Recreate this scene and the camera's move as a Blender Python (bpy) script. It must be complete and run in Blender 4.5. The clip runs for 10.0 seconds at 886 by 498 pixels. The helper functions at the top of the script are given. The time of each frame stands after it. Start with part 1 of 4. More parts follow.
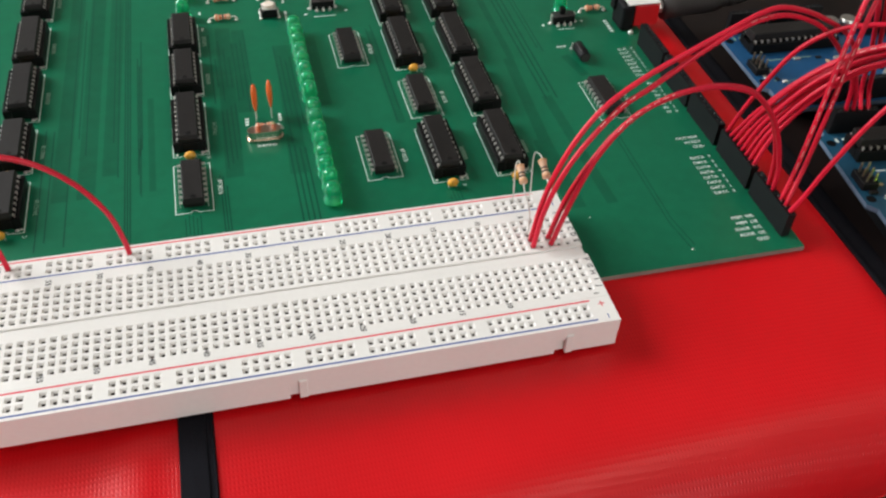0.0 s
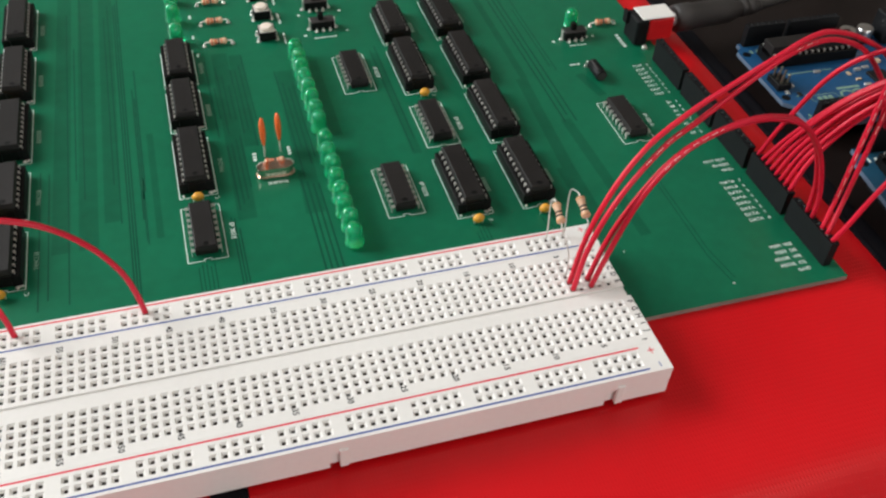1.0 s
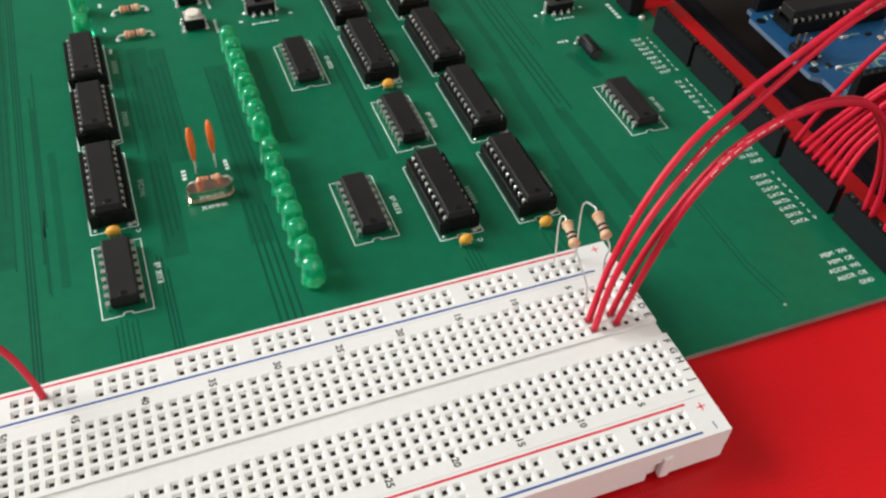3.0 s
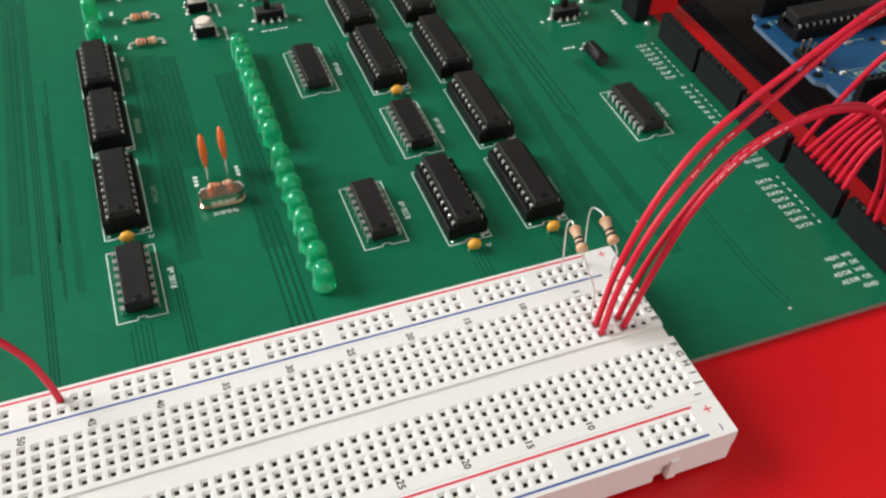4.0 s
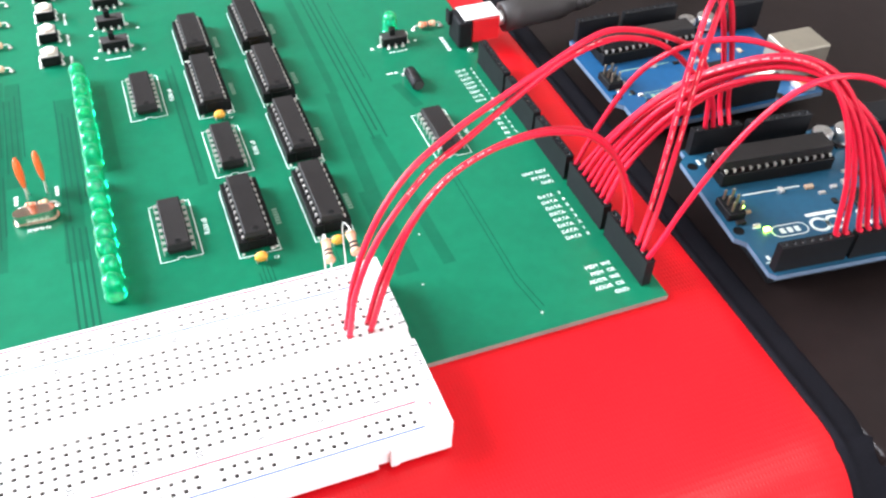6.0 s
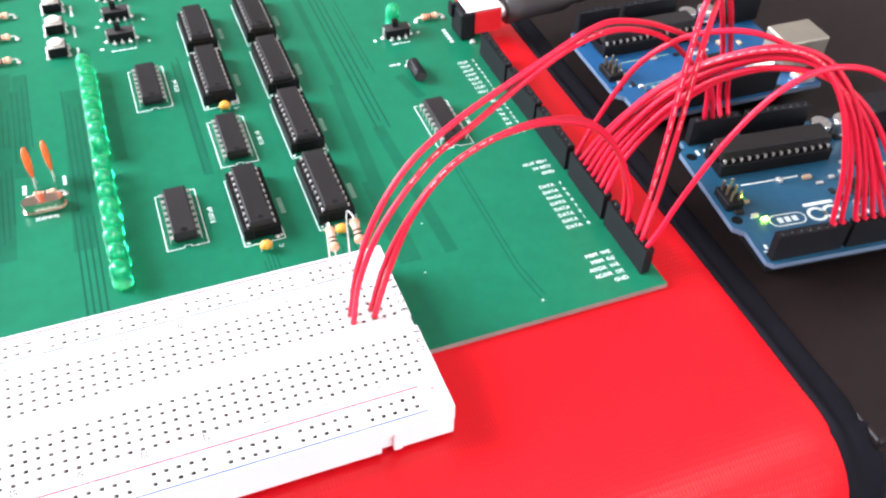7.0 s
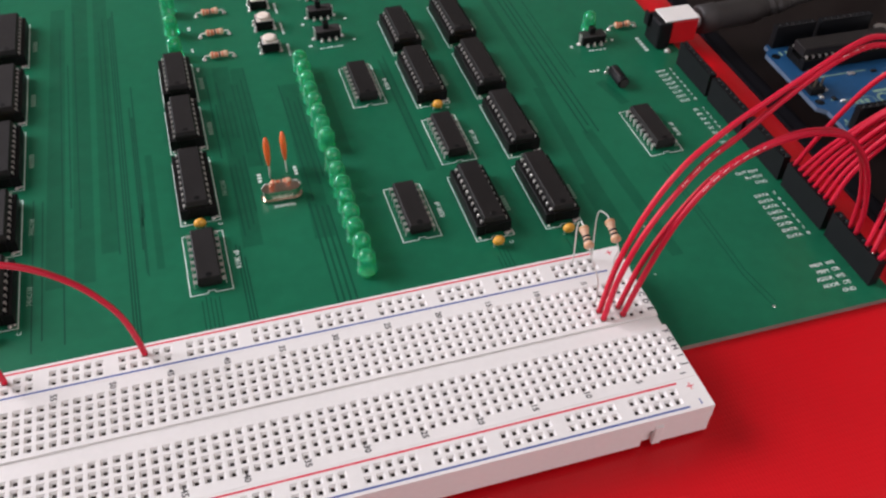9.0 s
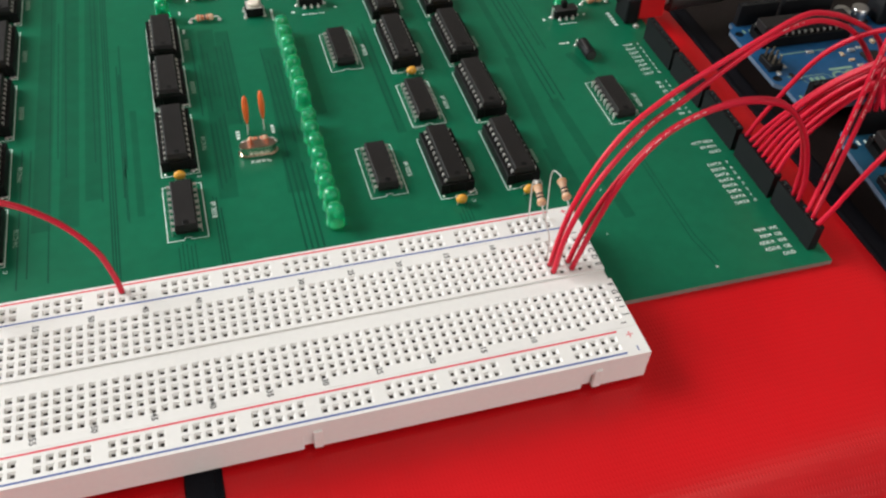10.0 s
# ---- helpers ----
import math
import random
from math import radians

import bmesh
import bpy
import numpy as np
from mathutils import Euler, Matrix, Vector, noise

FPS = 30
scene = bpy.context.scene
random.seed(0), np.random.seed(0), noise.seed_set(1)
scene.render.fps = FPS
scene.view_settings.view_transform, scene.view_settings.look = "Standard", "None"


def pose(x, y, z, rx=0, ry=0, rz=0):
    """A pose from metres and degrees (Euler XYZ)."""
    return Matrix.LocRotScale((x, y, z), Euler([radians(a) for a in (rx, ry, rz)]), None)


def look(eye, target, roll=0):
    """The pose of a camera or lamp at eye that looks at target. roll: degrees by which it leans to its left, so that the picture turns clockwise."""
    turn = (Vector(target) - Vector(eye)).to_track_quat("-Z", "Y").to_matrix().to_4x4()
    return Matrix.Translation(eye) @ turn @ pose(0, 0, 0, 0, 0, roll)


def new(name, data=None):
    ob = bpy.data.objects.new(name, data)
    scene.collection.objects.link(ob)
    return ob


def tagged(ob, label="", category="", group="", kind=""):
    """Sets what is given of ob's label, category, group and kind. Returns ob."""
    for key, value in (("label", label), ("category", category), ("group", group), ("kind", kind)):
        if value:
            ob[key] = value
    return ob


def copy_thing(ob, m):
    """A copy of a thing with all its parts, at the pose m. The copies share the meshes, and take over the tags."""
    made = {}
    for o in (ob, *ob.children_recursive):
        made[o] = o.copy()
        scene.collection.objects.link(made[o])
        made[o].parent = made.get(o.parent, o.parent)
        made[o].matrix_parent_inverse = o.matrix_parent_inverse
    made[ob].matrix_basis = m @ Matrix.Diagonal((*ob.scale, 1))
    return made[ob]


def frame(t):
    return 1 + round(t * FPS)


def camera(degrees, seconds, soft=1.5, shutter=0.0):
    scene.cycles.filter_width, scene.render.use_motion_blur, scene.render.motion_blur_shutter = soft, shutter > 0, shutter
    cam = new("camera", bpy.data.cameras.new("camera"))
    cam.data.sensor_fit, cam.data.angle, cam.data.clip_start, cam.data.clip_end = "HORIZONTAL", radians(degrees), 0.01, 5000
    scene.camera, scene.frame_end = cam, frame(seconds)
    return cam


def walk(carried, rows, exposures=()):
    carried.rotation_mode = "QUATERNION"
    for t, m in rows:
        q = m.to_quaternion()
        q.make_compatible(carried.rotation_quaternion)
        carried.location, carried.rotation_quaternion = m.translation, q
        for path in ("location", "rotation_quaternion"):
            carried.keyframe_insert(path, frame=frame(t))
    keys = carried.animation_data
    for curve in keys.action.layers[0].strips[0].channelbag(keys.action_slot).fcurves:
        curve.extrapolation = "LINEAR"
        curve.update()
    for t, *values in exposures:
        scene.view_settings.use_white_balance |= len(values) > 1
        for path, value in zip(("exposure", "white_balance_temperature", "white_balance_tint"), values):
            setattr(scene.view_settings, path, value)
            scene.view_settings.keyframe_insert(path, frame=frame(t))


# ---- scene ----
cam = camera(51.46, 10.0, 2.35)
# seconds, place in metres, turn in degrees
ROWS = [
    (0.0, -0.08352, -0.16694, 0.18190, 46.454, -1.966, -13.745),
    (0.5, -0.08969, -0.16467, 0.18284, 46.071, -2.138, -15.210),
    (1.0, -0.09585, -0.14221, 0.18244, 45.823, -2.202, -16.534),
    (1.5, -0.09303, -0.11697, 0.17254, 45.288, -2.526, -18.577),
    (2.0, -0.08588, -0.09426, 0.15665, 44.735, -2.231, -20.184),
    (2.5, -0.08519, -0.09621, 0.15469, 44.553, -1.886, -20.520),
    (4.0, -0.08727, -0.09856, 0.15742, 44.763, -1.403, -20.314),
    (4.5, -0.08529, -0.10404, 0.16082, 44.703, -1.250, -20.227),
    (5.0, -0.04879, -0.11806, 0.16951, 45.928, -1.642, -21.823),
    (5.5, -0.04247, -0.12633, 0.17186, 45.845, -1.376, -21.267),
    (7.0, -0.04423, -0.13398, 0.17372, 45.288, -1.307, -20.855),
    (7.5, -0.05059, -0.13387, 0.17464, 45.097, -0.861, -20.356),
    (8.0, -0.08349, -0.13241, 0.17222, 44.309, -1.031, -17.275),
    (8.5, -0.09184, -0.12428, 0.17204, 45.032, -1.115, -16.966),
    (9.0, -0.09321, -0.12454, 0.17702, 45.492, -1.093, -16.921),
    (9.5, -0.09151, -0.13331, 0.17848, 45.579, -1.316, -16.861),
    (10.0, -0.08885, -0.14201, 0.18259, 44.301, -2.283, -15.985),
]
# seconds, stops, kelvin, tint
EXPOSURES = [
    (0.0, 0.47, 6850, 10), (0.5, 0.55, 6850, 10), (1.0, 0.44, 6850, 10), (1.5, 0.42, 6850, 10), (2.0, 0.55, 6800, 8), (2.5, 0.53, 6800, 8), (4.5, 0.53, 6850, 9), (5.0, 1.65, 6500, 7), (5.5, 2.1, 6300, 10),
    (7.0, 2.0, 6250, 20), (7.5, 1.97, 6250, 20), (8.0, 1.15, 6350, 20), (8.5, 0.27, 6450, 23), (9.0, 0.32, 6700, 22), (9.5, 0.38, 6850, 14), (10.0, 0.48, 6850, 10)]
walk(cam, [(t, pose(x, y, z, rx, ry, rz)) for t, x, y, z, rx, ry, rz in ROWS], EXPOSURES)

# ---- light ----
world = bpy.data.worlds.new("world")
scene.world = world
world.use_nodes = True
wn = world.node_tree.nodes
sky = wn.new("ShaderNodeTexSky")
sky.sky_type, sky.sun_disc = "NISHITA", False
sky.sun_elevation, sky.sun_rotation = radians(35), radians(200)
wn["Background"].inputs["Strength"].default_value = 0.1
world.node_tree.links.new(sky.outputs["Color"], wn["Background"].inputs["Color"])


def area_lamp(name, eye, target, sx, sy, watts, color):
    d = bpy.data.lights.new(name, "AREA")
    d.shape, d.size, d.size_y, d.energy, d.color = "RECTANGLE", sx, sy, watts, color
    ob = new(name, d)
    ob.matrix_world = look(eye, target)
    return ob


area_lamp("window_light", (-1.0, 0.6, 0.64), (0.0, 0.1, 0.0), 0.8, 0.8, 18.5, (0.93, 0.97, 1.0))
area_lamp("south_window_light", (0.35, -2.1, 0.75), (0.0, 0.0, 0.0), 1.3, 1.0, 9.5, (0.97, 0.98, 1.0))
# unseen overhead lamp without fixture, added as fill and for the bag fold's highlight
area_lamp("overhead_fill", (0.7, -0.8, 1.68), (0.7, -0.8, 0.0), 0.7, 0.7, 4.4, (1.0, 0.95, 0.88))

# ---- materials ----
MM = 0.001


def material(name, base, rough=0.5, metal=0.0, vary=0.12, scale=60.0, bump=0.0, bump_scale=400.0, island=0.0, coat=0.0, spec=0.5, trans=0.0, ior=1.5, sub=0.0):
    """Principled surface with two scales of colour variation and fine relief."""
    m = bpy.data.materials.new(name)
    m.use_nodes = True
    nt = m.node_tree
    n, l = nt.nodes, nt.links
    b = n["Principled BSDF"]
    b.inputs["Roughness"].default_value, b.inputs["Metallic"].default_value = rough, metal
    b.inputs["Specular IOR Level"].default_value = spec
    b.inputs["Coat Weight"].default_value = coat
    b.inputs["Transmission Weight"].default_value, b.inputs["IOR"].default_value = trans, ior
    b.inputs["Subsurface Weight"].default_value = sub
    b.inputs["Subsurface Radius"].default_value = (1.0, 1.0, 1.0)
    b.inputs["Subsurface Scale"].default_value = 0.003
    tc = n.new("ShaderNodeTexCoord")
    big, small = n.new("ShaderNodeTexNoise"), n.new("ShaderNodeTexNoise")
    big.inputs["Scale"].default_value, small.inputs["Scale"].default_value = scale, scale * 17
    for k in (big, small):
        k.inputs["Detail"].default_value = 3
        l.new(tc.outputs["Object"], k.inputs["Vector"])
    mix = n.new("ShaderNodeMath")
    mix.operation = "ADD"
    l.new(big.outputs["Fac"], mix.inputs[0])
    l.new(small.outputs["Fac"], mix.inputs[1])
    ramp = n.new("ShaderNodeMapRange")
    ramp.inputs["From Min"].default_value, ramp.inputs["From Max"].default_value = 0.6, 1.4
    ramp.inputs["To Min"].default_value, ramp.inputs["To Max"].default_value = 1 - vary, 1 + vary
    l.new(mix.outputs[0], ramp.inputs["Value"])
    last = ramp.outputs["Result"]
    if island:
        oi = n.new("ShaderNodeObjectInfo")
        r2 = n.new("ShaderNodeMapRange")
        r2.inputs["To Min"].default_value, r2.inputs["To Max"].default_value = 1 - island, 1 + island
        l.new(oi.outputs["Random"], r2.inputs["Value"])
        mu = n.new("ShaderNodeMath")
        mu.operation = "MULTIPLY"
        l.new(last, mu.inputs[0])
        l.new(r2.outputs["Result"], mu.inputs[1])
        last = mu.outputs[0]
    col = n.new("ShaderNodeMix")
    col.data_type, col.blend_type = "RGBA", "MULTIPLY"
    col.inputs["Factor"].default_value = 1.0
    col.inputs["A"].default_value = (*base, 1)
    l.new(last, col.inputs["B"])
    l.new(col.outputs["Result"], b.inputs["Base Color"])
    rr = n.new("ShaderNodeMapRange")
    rr.inputs["To Min"].default_value, rr.inputs["To Max"].default_value = max(0.02, rough - 0.08), min(1, rough + 0.1)
    l.new(big.outputs["Fac"], rr.inputs["Value"])
    l.new(rr.outputs["Result"], b.inputs["Roughness"])
    if bump:
        bn = n.new("ShaderNodeTexNoise")
        bn.inputs["Scale"].default_value = bump_scale
        l.new(tc.outputs["Object"], bn.inputs["Vector"])
        bp = n.new("ShaderNodeBump")
        bp.inputs["Strength"].default_value, bp.inputs["Distance"].default_value = bump, 0.0002
        l.new(bn.outputs["Fac"], bp.inputs["Height"])
        l.new(bp.outputs["Normal"], b.inputs["Normal"])
    return m


M_PCB = material("green_solder_mask", (0.003, 0.13, 0.064), 0.3, spec=0.3, vary=0.12, scale=14, bump=0.05, bump_scale=900)
M_TRACE = material("solder_mask_over_gap", (0.0025, 0.066, 0.036), 0.34, spec=0.27, vary=0.1, scale=20)
M_FIBRE = material("fibreglass_edge", (0.2, 0.165, 0.14), 0.75, vary=0.2, scale=120)
M_SILK = material("white_silkscreen", (0.66, 0.76, 0.7), 0.6, vary=0.12, scale=300)
M_SILKDIM = material("worn_silkscreen", (0.22, 0.36, 0.27), 0.6, vary=0.25, scale=400)
M_BAND = material("solder_mask_over_bare_board", (0.0026, 0.098, 0.049), 0.32, spec=0.27, vary=0.15, scale=14)
M_BB = material("white_breadboard_plastic", (0.8, 0.78, 0.75), 0.42, vary=0.03, scale=40, bump=0.05, bump_scale=1500, sub=0.0)
# dark tone puts the shade deep in the holes into their colour
M_PIT = material("hole_depth_shade", (0.12, 0.11, 0.1), 0.6, vary=0.3, scale=500)
M_REDLINE = material("red_print", (0.72, 0.03, 0.06), 0.5, vary=0.08, scale=200)
M_BLUELINE = material("blue_print", (0.05, 0.1, 0.32), 0.5, vary=0.08, scale=200)
M_INK = material("black_print", (0.03, 0.03, 0.03), 0.6, vary=0.1, scale=200)
M_IC = material("black_epoxy", (0.0135, 0.012, 0.0115), 0.5, spec=0.25, vary=0.3, scale=150, bump=0.25, bump_scale=3500, island=0.2)
M_SOCKET = material("black_socket_plastic", (0.005, 0.005, 0.005), 0.45, spec=0.15, vary=0.3, scale=200, bump=0.1, bump_scale=2000)
M_TIN = material("tinned_metal", (0.74, 0.72, 0.68), 0.32, metal=0.75, vary=0.2, scale=700)
M_HEADER = material("black_header_plastic", (0.008, 0.0085, 0.0095), 0.5, spec=0.16, vary=0.25, scale=150, bump=0.1, bump_scale=1500)
M_RED = material("red_coated_fabric", (0.62, 0.012, 0.016), 0.38, vary=0.1, scale=12)
M_BLACKCLOTH = material("black_woven_binding", (0.0075, 0.0075, 0.0105), 0.85, spec=0.1, vary=0.3, scale=90, bump=0.5, bump_scale=2500)
M_DARK = material("dark_lid", (0.0115, 0.0075, 0.007), 0.42, spec=0.17, vary=0.25, scale=9, bump=0.05, bump_scale=300)
M_WIRE = material("red_wire_insulation", (0.6, 0.011, 0.036), 0.34, spec=0.32, vary=0.08, scale=90, island=0.08)
M_LED = material("green_led_lens", (0.005, 0.72, 0.32), 0.06, spec=0.6, vary=0.05, scale=80, trans=0.74, ior=1.33, sub=0.3, coat=0.5)
M_ORANGE = material("orange_ceramic", (0.72, 0.13, 0.025), 0.35, vary=0.1, scale=200)
M_YELLOW = material("yellow_dipped_capacitor", (0.75, 0.36, 0.04), 0.4, vary=0.12, scale=300)
M_BEIGE = material("resistor_beige", (0.66, 0.42, 0.27), 0.45, vary=0.1, scale=400)
M_BANDRED = material("resistor_orange_body", (0.6, 0.17, 0.07), 0.4, vary=0.12, scale=400)
M_UNO = material("blue_solder_mask", (0.01, 0.072, 0.13), 0.35, vary=0.15, scale=25, bump=0.05, bump_scale=800)
M_UNO2 = material("bright_blue_solder_mask", (0.009, 0.074, 0.182), 0.35, vary=0.15, scale=25, bump=0.05, bump_scale=800)
# pale colour for the wires' print and their painted-on glints
M_PRINTGLINT = material("pale_wire_print_and_glint", (0.8, 0.62, 0.58), 0.3, vary=0.3, scale=500)
M_QUARTZ = material("polished_quartz_can", (0.78, 0.66, 0.55), 0.16, metal=1.0, vary=0.1, scale=250)
M_WHITE = material("white_plastic", (0.78, 0.76, 0.72), 0.5, vary=0.05, scale=80)
M_CAP = material("cream_white_plastic", (0.78, 0.68, 0.58), 0.5, vary=0.05, scale=80)
M_GREYCABLE = material("dark_grey_rubber", (0.03, 0.027, 0.026), 0.55, vary=0.2, scale=120, bump=0.1, bump_scale=900)
M_WALL = material("wall_paint", (0.62, 0.6, 0.57), 0.8, vary=0.05, scale=3)
M_CEIL = material("ceiling_paint", (0.78, 0.77, 0.75), 0.85, vary=0.04, scale=3)
M_FLOOR = material("floor_boards", (0.2, 0.14, 0.1), 0.6, vary=0.15, scale=6)
M_BROWN = material("dark_table_wood", (0.035, 0.022, 0.017), 0.45, vary=0.25, scale=8)


# ---- building helpers ----
def part(name, bm, mat, parent=None, label="", mats=None):
    me = bpy.data.meshes.new(name)
    bm.to_mesh(me)
    bm.free()
    for k in (mats or [mat]):
        me.materials.append(k)
    ob = new(name, me)
    if parent is not None:
        ob.parent = parent
    if label:
        ob["label"] = label
    return ob


def thing(name, x, y, z, label, category, group="", rz=0):
    ob = new(name)
    ob.empty_display_size = 0.005
    ob.matrix_basis = pose(x * MM, y * MM, z * MM, 0, 0, rz)
    return tagged(ob, label, category, group)


def box(bm, x0, x1, y0, y1, z0, z1, bevel=0.0, seg=2, mi=0):
    """A box in mm, with rounded edges."""
    g = bmesh.ops.create_cube(bm, size=1.0, matrix=Matrix.Translation(((x0 + x1) / 2 * MM, (y0 + y1) / 2 * MM, (z0 + z1) / 2 * MM)) @ Matrix.Diagonal((abs(x1 - x0) * MM, abs(y1 - y0) * MM, abs(z1 - z0) * MM, 1)))
    vs = g["verts"]
    fs = {f for v in vs for f in v.link_faces}
    for f in fs:
        f.material_index = mi
    if bevel:
        es = list({e for v in vs for e in v.link_edges})
        bmesh.ops.bevel(bm, geom=es, offset=bevel * MM, segments=seg, affect="EDGES", profile=0.5)
    return bm


def prism(bm, pts, z0, z1, mi=0, mside=None):
    """A plate in mm from an outline."""
    lo = [bm.verts.new((x * MM, y * MM, z0 * MM)) for x, y in pts]
    hi = [bm.verts.new((x * MM, y * MM, z1 * MM)) for x, y in pts]
    k = len(pts)
    bm.faces.new(hi).material_index = mi
    bm.faces.new(lo[::-1]).material_index = mi
    for i in range(k):
        bm.faces.new((lo[i], lo[(i + 1) % k], hi[(i + 1) % k], hi[i])).material_index = mi if mside is None else mside
    return bm


def lathe(bm, prof, x=0.0, y=0.0, z=0.0, seg=14, axis="z", mi=0, smooth=True):
    """A turned form in mm: prof is (radius, height) from bottom to top."""
    rings = []
    for r, h in prof:
        ring = []
        for i in range(seg):
            a = 2 * math.pi * i / seg
            p = (r * math.cos(a), r * math.sin(a), h)
            if axis == "x":
                p = (p[2], p[0], p[1])
            elif axis == "y":
                p = (p[1], p[2], p[0])
            ring.append(bm.verts.new(((x + p[0]) * MM, (y + p[1]) * MM, (z + p[2]) * MM)))
        rings.append(ring)
    for a, b in zip(rings, rings[1:]):
        for i in range(seg):
            f = bm.faces.new((a[i], a[(i + 1) % seg], b[(i + 1) % seg], b[i]))
            f.smooth, f.material_index = smooth, mi
    for ring, flip in ((rings[0], True), (rings[-1], False)):
        f = bm.faces.new(ring[::-1] if flip else ring)
        f.material_index = mi
    return bm


def spline(pts, n=10):
    """Catmull-Rom points through pts (mm)."""
    P = [Vector(p) for p in pts]
    P = [2 * P[0] - P[1]] + P + [2 * P[-1] - P[-2]]
    out = []
    for i in range(1, len(P) - 2):
        a, b, c, d = P[i - 1:i + 3]
        for k in range(n):
            t = k / n
            out.append(0.5 * ((2 * b) + (c - a) * t + (2 * a - 5 * b + 4 * c - d) * t * t + (3 * b - a - 3 * c + d) * t ** 3))
    out.append(P[-2])
    return out


def tube(bm, pts, r, seg=8, mi=0, n=10, smooth_path=True):
    """A tube of radius r (mm) along pts (mm)."""
    path = spline(pts, n) if smooth_path else [Vector(p) for p in pts]
    rings, up = [], None
    for i, p in enumerate(path):
        d = (path[min(i + 1, len(path) - 1)] - path[max(i - 1, 0)]).normalized()
        if up is None:
            up = d.orthogonal().normalized()
        up = (up - d * up.dot(d)).normalized()
        side = d.cross(up)
        rr = r[i * (len(r) - 1) // max(1, len(path) - 1)] if isinstance(r, (list, tuple)) else r
        rings.append([bm.verts.new((p + (up * math.cos(2 * math.pi * k / seg) + side * math.sin(2 * math.pi * k / seg)) * rr) * MM) for k in range(seg)])
    for a, b in zip(rings, rings[1:]):
        for k in range(seg):
            f = bm.faces.new((a[k], a[(k + 1) % seg], b[(k + 1) % seg], b[k]))
            f.smooth, f.material_index = True, mi
    bm.faces.new(rings[0][::-1]).material_index = mi
    bm.faces.new(rings[-1]).material_index = mi
    return bm


def letters(name, text, x, y, z, size, mat, parent, rz=0.0, mirror=False, align="CENTER", sx=1.0):
    """Flat printed writing as a mesh, in mm."""
    c = bpy.data.curves.new(name, "FONT")
    c.body, c.size, c.align_x, c.align_y = text, size * MM, align, "CENTER"
    c.resolution_u = 2
    c.offset = size * (0.028 if mat is M_INK else 0.014) * MM
    tmp = bpy.data.objects.new("tmp", c)
    scene.collection.objects.link(tmp)
    me = bpy.data.meshes.new_from_object(tmp.evaluated_get(bpy.context.evaluated_depsgraph_get()))
    bpy.data.objects.remove(tmp)
    bpy.data.curves.remove(c)
    me.name = name
    me.materials.clear()
    me.materials.append(mat)
    ob = new(name, me)
    ob.parent = parent
    ob.matrix_basis = pose(x * MM, y * MM, z * MM, 0, 0, rz) @ Matrix.Diagonal((sx, 1, 1, 1))
    return ob


# ---- room round the table ----
def structure(name, bm, mat, label, category=""):
    return tagged(part(name, bm, mat), label, category, kind="structure")


TABLE = -30.0
RX0, RX1, RY0, RY1, RZ0, RZ1 = -1080, 2300, -2200, 2400, -760, 1750
bm = bmesh.new(); box(bm, RX0, RX1, RY0, RY1, RZ0 - 50, RZ0); structure("floor", bm, M_FLOOR, "brown boarded floor of the room", "floor")
bm = bmesh.new(); box(bm, RX0, RX1, RY0, RY1, RZ1, RZ1 + 50); structure("ceiling", bm, M_CEIL, "plain white painted ceiling", "ceiling")
bm = bmesh.new(); box(bm, RX0, RX1, RY1, RY1 + 80, RZ0, RZ1); structure("wall_north", bm, M_WALL, "plain off-white painted wall", "wall")
bm = bmesh.new()
box(bm, RX0, -350, RY0 - 80, RY0, RZ0, RZ1)
box(bm, 1050, RX1, RY0 - 80, RY0, RZ0, RZ1)
box(bm, -350, 1050, RY0 - 80, RY0, RZ0, 200)
box(bm, -350, 1050, RY0 - 80, RY0, 1300, RZ1)
structure("wall_south", bm, M_WALL, "off-white wall with a window opening", "wall")
bm = bmesh.new(); box(bm, RX1, RX1 + 80, RY0, RY1, RZ0, RZ1); structure("wall_east", bm, M_WALL, "plain off-white painted wall", "wall")
bm = bmesh.new()
WY0, WY1, WZ0, WZ1 = -50, 1550, 150, 1450
box(bm, RX0 - 80, RX0, RY0, WY0, RZ0, RZ1)
box(bm, RX0 - 80, RX0, WY1, RY1, RZ0, RZ1)
box(bm, RX0 - 80, RX0, WY0, WY1, RZ0, WZ0)
box(bm, RX0 - 80, RX0, WY0, WY1, WZ1, RZ1)
structure("wall_west", bm, M_WALL, "off-white wall with a window opening", "wall")

bm = bmesh.new()
box(bm, -700, 900, -420, 620, TABLE - 30, TABLE, 4)
table = thing("table", 0, 0, 0, "dark brown wooden table top with four legs", "table")
part("tabletop", bm, M_BROWN, table)
for lx in (-650, 850):
    for ly in (-370, 570):
        bm = bmesh.new()
        box(bm, lx - 30, lx + 30, ly - 30, ly + 30, RZ0, TABLE - 30, 3)
        part("leg", bm, M_BROWN, table)


